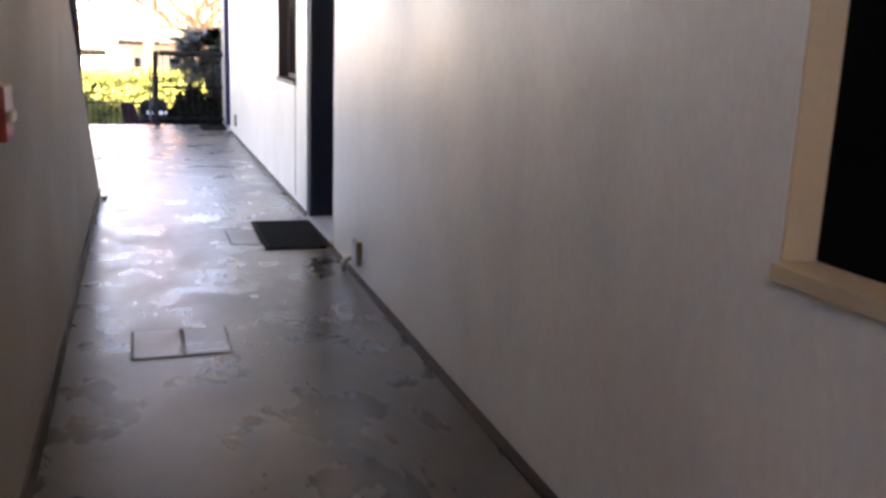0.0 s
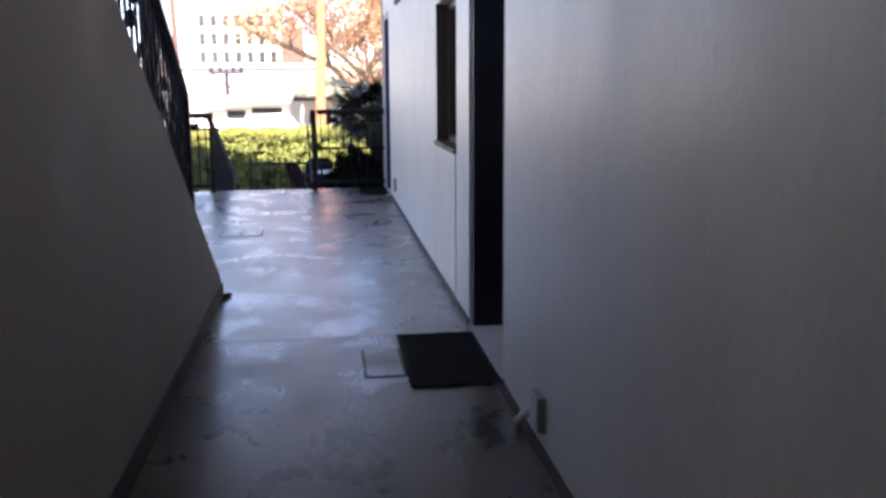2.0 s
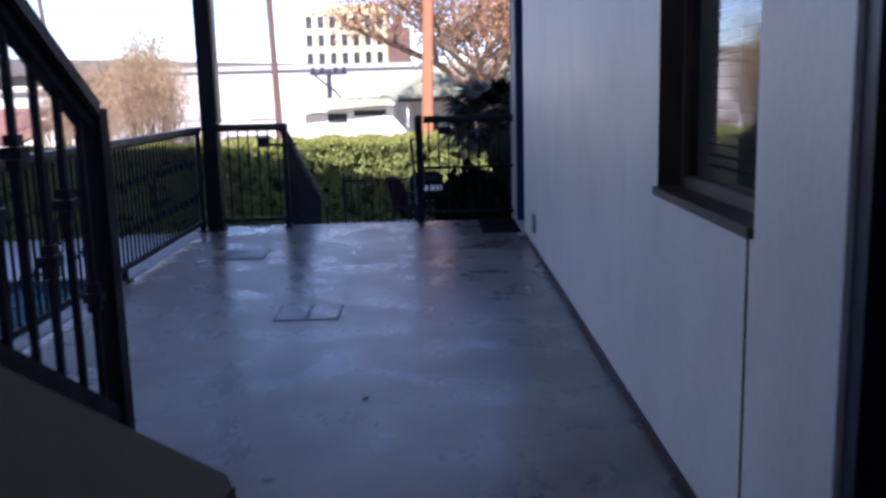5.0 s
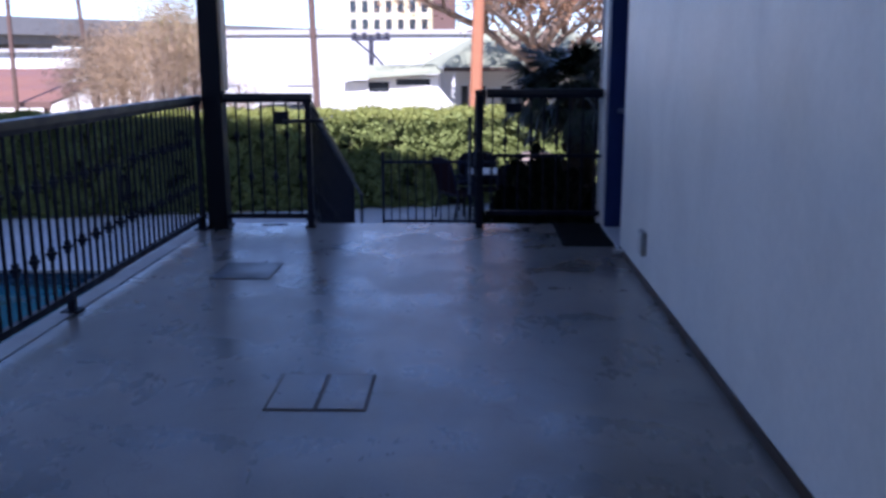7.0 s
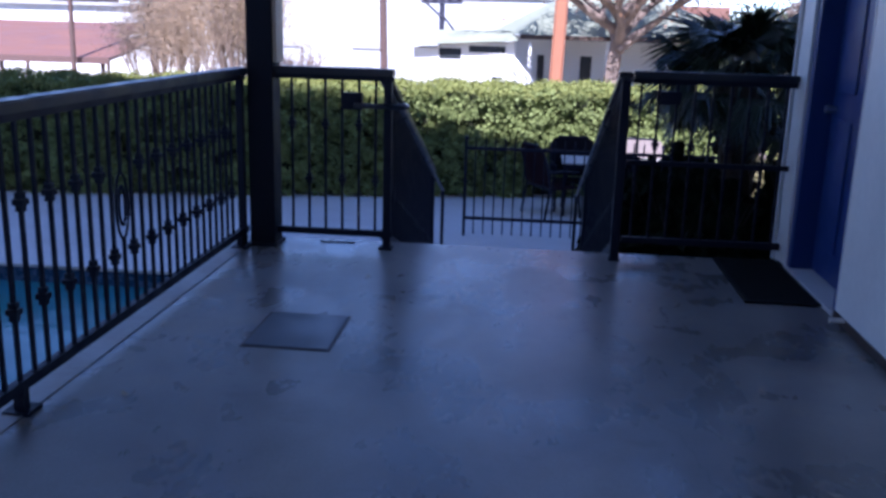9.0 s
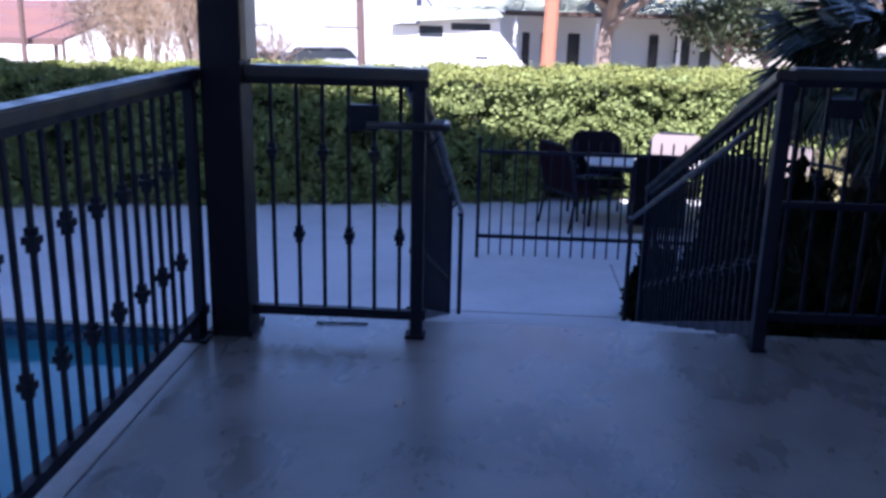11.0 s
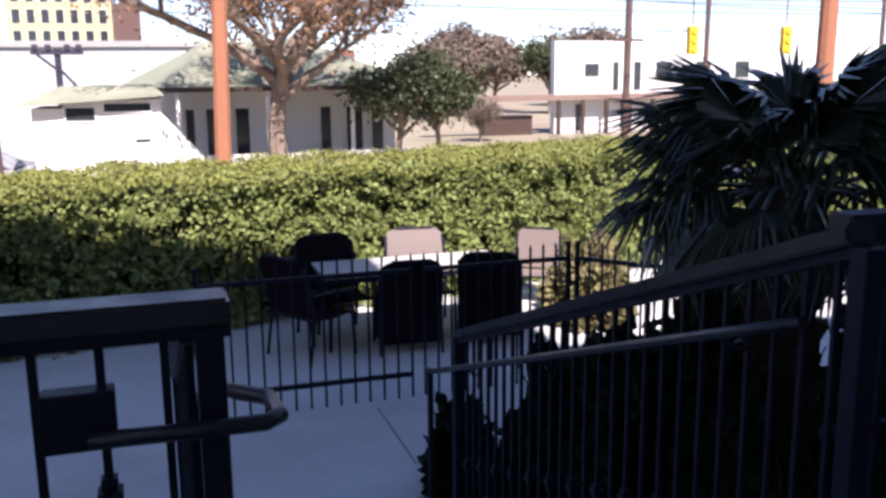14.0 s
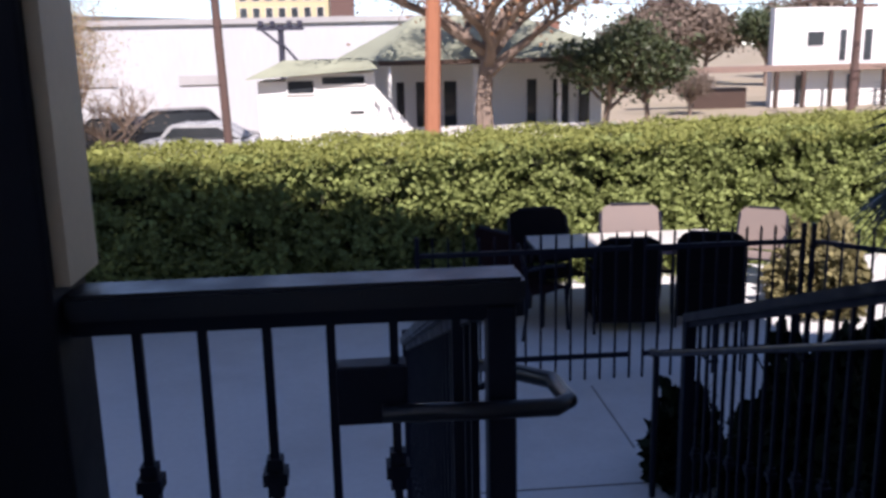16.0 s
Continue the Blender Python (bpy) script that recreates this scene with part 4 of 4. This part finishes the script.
# ---- across the street ----
M_DRYLEAF = material("brown_leaf", (0.24, 0.13, 0.07), 0.8, spread=0.2, random_value=1.35)
M_GREENLEAF = material("evergreen_leaf", (0.045, 0.06, 0.022), 0.6, spread=0.2, random_value=1.4)
M_OLIVE = material("olive_twig_leaf", (0.24, 0.21, 0.09), 0.8, spread=0.2, random_value=1.35)
M_BARE = material("bare_twig_leaf", (0.14, 0.105, 0.08), 0.9, spread=0.2, random_value=1.3)
M_TWIG = material("tan_twig", (0.30, 0.21, 0.13), 0.9, spread=0.2, random_value=1.35)
M_WINDARK = material("far_window_glass", (0.03, 0.035, 0.04), 0.15, spread=0.1)
M_POLEWOOD = material("pole_wood", (0.32, 0.13, 0.07), 0.85, spread=0.2, fine=40, stretch=(1, 1, 0.1))
M_POLEDARK = material("dark_pole", (0.10, 0.06, 0.05), 0.8, spread=0.2)
M_NAVY = material("dark_equipment_paint", (0.03, 0.03, 0.05), 0.7, spread=0.2)
M_CAR = material("car_paint_dark", (0.012, 0.014, 0.018), 0.2, spread=0.05, bump=0.0)
M_CAR2 = material("car_paint_silver", (0.35, 0.36, 0.37), 0.25, spread=0.05, bump=0.0)
M_TYRE = material("tyre_rubber", (0.015, 0.015, 0.015), 0.9)
M_REDROOF = material("red_metal_roof", (0.20, 0.095, 0.065), 0.5, spread=0.1, scale=0.5)
M_YELLOW = material("signal_yellow", (0.75, 0.5, 0.03), 0.5, spread=0.05)
M_GREY = material("grey_concrete_far", (0.36, 0.35, 0.35), 0.85, spread=0.1, scale=0.3, fine=3)
M_STACK = material("dark_brick_far", (0.12, 0.07, 0.06), 0.9, spread=0.15)
M_CREAM = material("cream_render", (0.5, 0.42, 0.25), 0.8, spread=0.06, scale=0.3, fine=3)

tagged(obj("street", boxes((-120, 120, 28.0, 34.0, -2.6, -1.85)), M_ROAD), "pale asphalt street beyond the hedge", "road", kind="structure")


def far_window(parent, x0, x1, z0, z1, y, shutter=False):
    w = part("window", boxes((x0, x1, y - 0.05, y - 0.002, z0, z1)), M_WHITE, parent)
    part("pane", boxes((x0 + 0.05, x1 - 0.05, y - 0.058, y - 0.0505, z0 + 0.05, z1 - 0.05)), M_WINDARK, w)


def house():
    h = thing("white_house", "low white house with green shingled hip roof", "house")
    x0, x1, y0, y1, z0, z1 = -1.6, 7.0, 45.0, 53.0, -2.6, 1.0
    part("wall", boxes((x0, x1, y0, y1, z0, z1)), M_WHITE, h)
    bm = bmesh.new()
    o = 0.9
    c = [bm.verts.new(v) for v in ((x0 + 0.75, y0 - 2.3, 1.12), (x1 + 0.5, y0 - 2.3, 1.12), (x1 + o, y1 + o, 1.08), (x0 - o, y1 + o, 1.08), (x0 + 2.4, 49, 2.7), (x1 - 2.4, 49, 2.7))]
    for f in ((0, 1, 5, 4), (1, 2, 5), (2, 3, 4, 5), (3, 0, 4), (3, 2, 1, 0)):
        bm.faces.new([c[i] for i in f])
    part("roof", bm, M_GREENROOF, h)
    # dark board draws the shade line of the eave
    part("eave_shade_board", boxes((x0 + 0.75, x1 + 0.5, y0 - 2.34, y0 - 2.3, 0.98, 1.13)), M_BASE, h, "dark board coloured as the eave's shade")
    for a, b in ((-0.25, 0.12), (0.42, 0.85), (1.38, 1.92), (4.28, 4.72), (5.2, 5.85), (6.1, 6.6)):
        far_window(h, a, b, -1.25, 0.42, y0)
    for x in (-0.55, 2.2, 4.95):
        part("porch_post", boxes((x, x + 0.12, y0 - 2.2, y0 - 2.08, z0, 1.0)), M_WHITE, h)
    part("hand_fence", boxes((0.3, 6.8, 42.3, 42.4, -2.4, -0.95)), M_TRIM, h, "low pale fence")


house()


def shed():
    s = thing("white_shed", "small white shed with green shingled roof", "shed")
    x0, x1, y0, y1, z0 = -4.45, -1.0, 41.0, 43.6, -2.6
    part("wall", boxes((x0, x1, y0, y1, z0, 0.62), (x0 + 0.9, x1, y0 - 0.001, y1 - 0.1, 0.62, 0.84)), M_WHITE, s)
    bm = bmesh.new()
    c = [bm.verts.new(v) for v in ((x0 - 0.35, y0 - 0.4, 0.70), (x1 + 0.1, y0 - 0.4, 0.93), (x1 + 0.1, y1 + 0.4, 0.98), (x0 - 0.35, y1 + 0.4, 0.72), (x0 + 0.7, y0 + 1.3, 1.22), (x1 - 0.2, y0 + 1.3, 1.25))]
    for f in ((0, 1, 5, 4), (1, 2, 5), (2, 3, 4, 5), (3, 0, 4), (3, 2, 1, 0)):
        bm.faces.new([c[i] for i in f])
    part("roof", bm, M_GREENROOF, s)
    far_window(s, -3.62, -2.76, 0.22, 0.68, y0)
    far_window(s, -2.6, -1.25, 0.46, 0.78, y0)
    bm = bmesh.new()
    a = [bm.verts.new((x, y, z)) for y in (40.98, 41.1) for x, z in ((-0.99, z0), (0.35, z0), (0.1, -0.85), (-0.99, 0.42))]
    for f in ((0, 1, 2, 3), (7, 6, 5, 4), (0, 4, 5, 1), (1, 5, 6, 2), (2, 6, 7, 3), (3, 7, 4, 0)):
        bm.faces.new([a[i] for i in f])
    part("ramp_wall", bm, M_WHITE, s)
    part("vent_slot", boxes((-1.75, -1.35, y0 - 0.02, y0 - 0.002, -0.38, -0.30)), M_WINDARK, s)


shed()


M_METALWALL = material("pale_grey_metal_wall", (0.45, 0.455, 0.47), 0.6, spread=0.08, scale=0.4, fine=6, stretch=(1, 1, 0.2))


def warehouse():
    w = thing("warehouse", "large white windowless warehouse with a few vents", "building")
    part("wall", boxes((-16.5, 1.5, 55, 75, -2.6, 2.7)), M_METALWALL, w)
    part("parapet", boxes((-16.7, 1.7, 54.85, 75.1, 2.7, 2.95)), M_GREY, w)
    for x in (-13.8, -9.4, -5.2):
        part("vent", boxes((x, x + 1.75, 54.92, 54.99, 0.12, 0.52)), M_GREY, w)


warehouse()


M_GALLERY = material("gallery_wood", (0.22, 0.15, 0.12), 0.8, spread=0.15)


def apartment():
    a = thing("apartment_building", "white two-storey building with a brown gallery", "building")
    part("wall", boxes((22.9, 48, 66, 66.6, -2.6, 3.35)), M_WHITE, a)
    part("gallery_roof", boxes((14.5, 48, 65.0, 66, -0.28, 0.06)), M_GALLERY, a, "brown gallery edge")
    for k in range(12):
        x = 22.7 + 1.65 * k
        part("gallery_post", boxes((x, x + 0.22, 65.05, 65.25, -2.5, -0.28)), M_BROWN, a)
    for x0, x1, z0, z1 in ((24.9, 26.0, 1.1, 2.0), (26.9, 27.4, 0.2, 2.1), (28.4, 29.0, 0.2, 2.1), (30.0, 31.3, 0.9, 2.1), (33.0, 34.2, 0.9, 2.1), (36.0, 37.2, 0.9, 2.1)):
        far_window(a, x0, x1, z0, z1, 66)
    for x in (24.3, 27.5, 30.6, 33.5):
        far_window(a, x, x + 0.7, -2.3, -0.5, 66)
    part("low_wing", boxes((18.2, 21.4, 66, 67.0, -2.6, -1.2)), M_BROWN, a)


apartment()

tall = thing("far_office_block", "cream multi-storey building far beyond the warehouse", "building")
part("wall", boxes((-17.7, -5.3, 140, 150, -2.5, 14.0)), M_CREAM, tall)
for r in range(3):
    for k in range(7):
        far_window(tall, -17.1 + 1.7 * k, -16.1 + 1.7 * k, 5.4 + 2.6 * r, 7.2 + 2.6 * r, 140)
stack = thing("far_dark_block", "dark reddish block far beyond the warehouse", "building")
part("wall", boxes((-4.6, -1.8, 125, 132, -2.5, 9.5)), M_STACK, stack)
part("stair_head", boxes((-4.0, -2.8, 126, 130, 9.5, 11.0)), M_STACK, stack)
red = thing("far_brick_block", "reddish low building far beyond the house", "building")
part("wall", boxes((2, 22, 120, 130, -2.5, 4.2)), M_REDROOF, red)


def pole(name, x, y, z0, h, r, mat, label, lean=0.0, arms=()):
    p = thing(name, label, "pole", at=(x, y, z0))
    bm = bmesh.new()
    tube(bm, [(0, 0, -0.2), (lean * 0.5, 0, h * 0.5), (lean, 0, h)], r, 10, r * 0.8)
    part("shaft", bm, mat, p)
    for z, w in arms:
        part("crossarm", boxes((lean * z / h - w / 2, lean * z / h + w / 2, -0.16, -0.04, z - 0.07, z + 0.07)), mat, p)
    return p


pole("utility_pole", 0.27, 36, -2.0, 9.0, 0.21, M_POLEWOOD, "thick orange-brown wooden utility pole", 0.25)
pole("utility_pole", -4.93, 38, -2.0, 9.0, 0.12, M_POLEDARK, "slim dark brown utility pole", -0.25)
tp = pole("equipment_pole", -4.42, 50, -2.2, 4.7, 0.14, M_NAVY, "short dark pole carrying a wide crossarm", 0, ((4.55, 1.8),))
for x in (-0.75, -0.3, 0.35, 0.75):
    part("insulator", boxes((x - 0.1, x + 0.1, -0.2, 0.0, 4.62, 4.85), bevel=0.03), M_NAVY, tp)
bm = bmesh.new()
tube(bm, [(-0.7, -0.1, 4.5), (0, -0.1, 3.9)], 0.05, 6)
tube(bm, [(0.1, -0.1, 3.9), (0.7, -0.1, 3.2)], 0.05, 6)
part("brace", bm, M_NAVY, tp)
pole("utility_pole", 21.8, 55, -2.4, 10.5, 0.2, M_POLEDARK, "dark brown utility pole with a crossarm", 0.1, ((5.4, 1.6),))
pole("utility_pole", 26.4, 55, -2.4, 10.5, 0.15, M_POLEDARK, "slim dark brown utility pole", 0.1)
pole("utility_pole", 17.8, 36, -2.0, 9.0, 0.3, M_POLEWOOD, "thick orange-brown wooden utility pole behind the palm", 0.1)
for i, (x0, y0, z0, x1, y1, z1) in enumerate(((4, 50, 5.3, 60, 55, 4.2), (4, 51, 4.4, 60, 55, 4.9), (-30, 52, 6.2, 60, 56, 4.6), (-2, 50, 3.9, 60, 55, 3.4), (2, 50, 4.9, 60, 55, 5.6), (5, 52, 3.4, 26.4, 55, 3.6))):
    w = thing("overhead_wire", "thin dark overhead wire between poles", "wire", "overhead wires")
    bm = bmesh.new()
    tube(bm, [(x0 + (x1 - x0) * k / 12, y0 + (y1 - y0) * k / 12, z0 + (z1 - z0) * k / 12 - 1.6 * (k / 12) * (1 - k / 12)) for k in range(13)], 0.022, 5)
    part("cable", bm, M_POLEDARK, w)
for x, z in ((22.35, 2.2), (27.4, 2.2)):
    s = thing("traffic_signal", "yellow traffic signal hanging over the street", "traffic light", "traffic signals", at=(x, 50, z))
    part("housing", boxes((-0.22, 0.22, -0.15, 0.15, 0, 1.25), bevel=0.03), M_YELLOW, s)
    for k in range(3):
        bm = bmesh.new()
        tube(bm, [(0, -0.151, 0.2 + 0.42 * k), (0, -0.26, 0.2 + 0.42 * k)], 0.14, 10)
        part("hood", bm, M_YELLOW, s)
    bm = bmesh.new()
    tube(bm, [(0, 0, 1.25), (0, 0, 3.0)], 0.03, 6)
    part("hanger", bm, M_POLEDARK, s)

span = thing("signal_span", "dark mast carrying a span wire over the street", "pole", at=(33, 50, -2.3))
bm = bmesh.new()
tube(bm, [(0, 0, -0.2), (0, 0, 8.2)], 0.14, 8, 0.1)
part("mast", bm, M_POLEDARK, span)
bm = bmesh.new()
tube(bm, [(0, 0, 7.5), (-18, 0, 7.5)], 0.03, 6)
part("span_wire", bm, M_POLEDARK, span)

tree("big_tree", (2.46, 41.6, -2.2), 8.7, 1.05, 0.33, "large bare tree with clumps of dry brown leaves", M_DRYLEAF, 15000, 0.15, 8, 0.48, 5, first=0.72, limb=1.0)
tree("evergreen_tree", (6.4, 42, -2.4), 5.6, 0.8, 0.14, "round evergreen tree with dense green crown", M_GREENLEAF, 6500, 0.17, 21, 0.48, first=0.74, limb=0.6)
tree("evergreen_tree", (7.7, 42.5, -2.4), 4.8, 0.8, 0.12, "round evergreen tree with dense green crown", M_GREENLEAF, 4500, 0.17, 22, 0.54, first=0.8, limb=0.50)
def thicket(name, at, height, width, stems, label, twig_mat, leaves, leaf_size, seed, aspect):
    """Many thin stems rising from one stool, forking twice, with a loose haze of twigs round their ends."""
    t = thing(name, label, "bush", at=at)
    rng = random.Random(seed)
    ends = []
    bm = bmesh.new()
    for k in range(stems):
        a, out = rng.uniform(0, 2 * math.pi), rng.uniform(0.1, 1.0)
        top = Vector((math.cos(a) * width * out, math.sin(a) * width * 0.6 * out, height * rng.uniform(0.5, 0.8) * (1.1 - 0.35 * out)))
        foot = Vector((math.cos(a) * 0.25, math.sin(a) * 0.25, -0.1))
        mid = foot.lerp(top, 0.5) + Vector((0, 0, height * 0.06))
        tube(bm, [foot, mid, top], 0.05, 5, 0.02)
        for j in range(7):
            p = mid.lerp(top, rng.random())
            e = p + Vector((rng.uniform(-1, 1) * width * 0.35, rng.uniform(-1, 1) * width * 0.25, rng.uniform(0.15, 0.4) * height))
            tube(bm, [p, p.lerp(e, 0.5) + Vector((0, 0, 0.1)), e], 0.018, 4, 0.006)
            ends += [p.lerp(e, 0.5), e, e]
    part("trunk", bm, M_TRUNK, t)
    gen = np.random.default_rng(seed)
    pts = np.array([list(e) for e in ends])
    c = pts[gen.integers(0, len(pts), leaves)] + gen.normal(0, 1, (leaves, 3)) * (0.4, 0.4, 0.34)
    c[:, 2] = np.maximum(c[:, 2], 0.1)
    leaf_mesh("crown", c, leaf_size, twig_mat, t, seed=seed, aspect=aspect)


thicket("brush", (-9.8, 38.5, -2.2), 5.6, 1.9, 16, "leafless many-stemmed brush with tan twigs", M_TWIG, 15000, 0.2, 31, 0.06)
thicket("brush", (-12.3, 40.5, -2.3), 5.0, 1.9, 16, "leafless many-stemmed brush with tan twigs", M_TWIG, 15000, 0.2, 42, 0.06)
thicket("brush", (-10.6, 41.5, -2.3), 6.6, 1.5, 12, "tall olive brush with thin leaves", M_OLIVE, 9000, 0.17, 43, 0.2)
thicket("brush", (-14.6, 43, -2.4), 5.2, 1.6, 14, "dense grey-brown rounded brush", M_BARE, 15000, 0.2, 33, 0.08)
tree("bare_tree", (-8.7, 40.5, -2.2), 4.8, 1.0, 0.09, "small leafless tree with spreading thin branches", M_TWIG, 700, 0.22, 51, 0.3, 5, 0.05)
tree("bare_tree", (16.5, 62, -2.4), 4.2, 0.9, 0.12, "small leafless street tree", M_BARE, 2500, 0.4, 34, 0.25, 4, 0.08)
tree("far_tree", (23, 90, -2.4), 12.5, 0.85, 0.25, "brown leafless tree far behind the houses", M_BARE, 6000, 0.6, 35, 0.25, 4, 0.4)
tree("far_tree", (28, 96, -2.4), 12.0, 0.9, 0.25, "brown leafless tree far behind the houses", M_BARE, 6000, 0.6, 39, 0.3, 4, 0.4)
tree("far_tree", (32, 100, -2.4), 11.0, 0.9, 0.25, "brown leafless tree far behind the houses", M_BARE, 6000, 0.6, 40, 0.3, 4, 0.4)
tree("far_tree", (46, 108, -2.4), 14.0, 0.9, 0.25, "brown leafless tree far behind the houses", M_BARE, 6000, 0.6, 41, 0.3, 4, 0.4)
tree("far_tree", (34.5, 92, -2.4), 12.0, 0.5, 0.25, "tall dark green tree far behind the houses", M_GREENLEAF, 7000, 0.35, 36, 0.25, 4)
tree("far_tree", (5.5, 75, -2.4), 8.0, 0.9, 0.25, "reddish brown leafy tree behind the house", M_DRYLEAF, 6000, 0.28, 37, 0.3, 4)
tree("far_tree", (-1.5, 58, -2.4), 7.0, 0.9, 0.2, "reddish brown leafy tree behind the house", M_DRYLEAF, 5000, 0.22, 38, 0.3, 4)


def car(at, turn, paint, label, tall_roof):
    c = thing("parked_car", label, "car", "cars parked across the street", at=at, turn=turn)
    h = 1.75 if tall_roof else 1.45
    bm = bmesh.new()
    prism(bm, [(-2.2, 0.3), (-2.25, 0.75), (-1.3, 0.95), (1.9, 0.98), (2.2, 0.8), (2.2, 0.3)], -0.88, 0.88)
    bmesh.ops.bevel(bm, geom=bm.edges[:], offset=0.07, segments=2, affect="EDGES")
    part("body", bm, paint, c, smooth=False)
    bm = bmesh.new()
    back = 1.95 if tall_roof else 1.5
    prism(bm, [(-1.2, 0.96), (-0.5, h - 0.04), (-0.3, h), (back - 0.4, h - 0.02), (back, 0.98)], -0.74, 0.74)
    bmesh.ops.bevel(bm, geom=bm.edges[:], offset=0.06, segments=2, affect="EDGES")
    part("cabin", bm, paint, c)
    for sx in (-1, 1):
        bm = bmesh.new()
        prism(bm, [(-1.0, 1.02), (-0.45, h - 0.12), (back - 0.5, h - 0.12), (back - 0.2, 1.02)], sx * 0.742, sx * 0.75)
        part("side_window", bm, M_WINDARK, c)
        for y in (-1.4, 1.35):
            bm = bmesh.new()
            tube(bm, [(sx * 0.72, y, 0.33), (sx * 0.9, y, 0.33)], 0.33, 16)
            w = part("wheel", bm, M_TYRE, c)
            bm = bmesh.new()
            tube(bm, [(sx * 0.9005, y, 0.33), (sx * 0.915, y, 0.33)], 0.2, 12)
            part("rim", bm, M_STEEL, w)


car((-9.8, 47.0, -2.12), 70, M_CAR, "dark parked car seen over the hedge", False)
car((-7.2, 46.0, -2.12), 100, M_CAR, "black parked wagon seen over the hedge", True)
car((-6.2, 43.0, -2.1), 80, M_CAR2, "silver parked car seen over the hedge", False)


def carport():
    c = thing("carport", "long open carport with red metal roof", "carport")
    for k, (x0, x1, y0, y1, z) in enumerate(((-34, -16.6, 43.5, 48, -0.08), (-36, -19.5, 50, 55, 0.45))):
        bm = bmesh.new()
        prism(bm, [(y0, z - 0.25), (y1, z + 0.45), (y1, z + 0.57), (y0, z - 0.13)], x0, x1)
        part("roof", bm, M_REDROOF, c)
        part("fascia", boxes((x0, x1, y0 - 0.05, y0 - 0.002, z - 0.36, z - 0.12)), M_STACK, c, "dark fascia board")
        for j in range(5):
            x = x0 + 0.4 + j * (x1 - x0 - 0.8) / 4
            part("post", boxes((x - 0.06, x + 0.06, y0 + 0.2, y0 + 0.32, -2.3, z - 0.2)), M_POLEDARK, c)


carport()
low_house = thing("low_white_building", "low white building behind the carport", "building")
part("wall", boxes((-40, -18, 60, 66, -2.4, 1.9)), M_WHITE, low_house)
part("roof", boxes((-40.3, -17.7, 59.7, 66.3, 1.9, 2.1)), M_GREY, low_house)


M_GREYDARK = material("weathered_bridge_concrete", (0.15, 0.15, 0.155), 0.9, spread=0.12, scale=0.2, fine=2)


def overpass():
    o = thing("highway_overpass", "grey concrete highway overpass on square piers", "bridge", at=(-44.5, 95, 0), turn=58)
    part("deck", boxes((-60, 60, 0, 11, 3.0, 4.3), bevel=0.05), M_GREYDARK, o)
    part("deck_edge", boxes((-60, 60, -0.9, 0, 3.9, 4.3)), M_GREYDARK, o)
    part("parapet", boxes((-60, 60, -0.9, -0.6, 4.3, 5.6)), M_GREYDARK, o)
    for x in (-42, -27, -12, 3, 18):
        part("pier", boxes((x, x + 1.8, 2, 5, -2.6, 2.2)), M_GREYDARK, o)
        part("pier_cap", boxes((x - 0.4, x + 2.2, 0.4, 9, 2.2, 3.0)), M_GREYDARK, o)


overpass()
pole("utility_pole", -17.8, 43, -2.2, 10, 0.1, M_POLEDARK, "slim dark pole beside the carport", 0.1)
pole("utility_pole", -15.3, 45, -2.2, 10, 0.1, M_POLEDARK, "slim dark pole among the bare trees", -0.9)
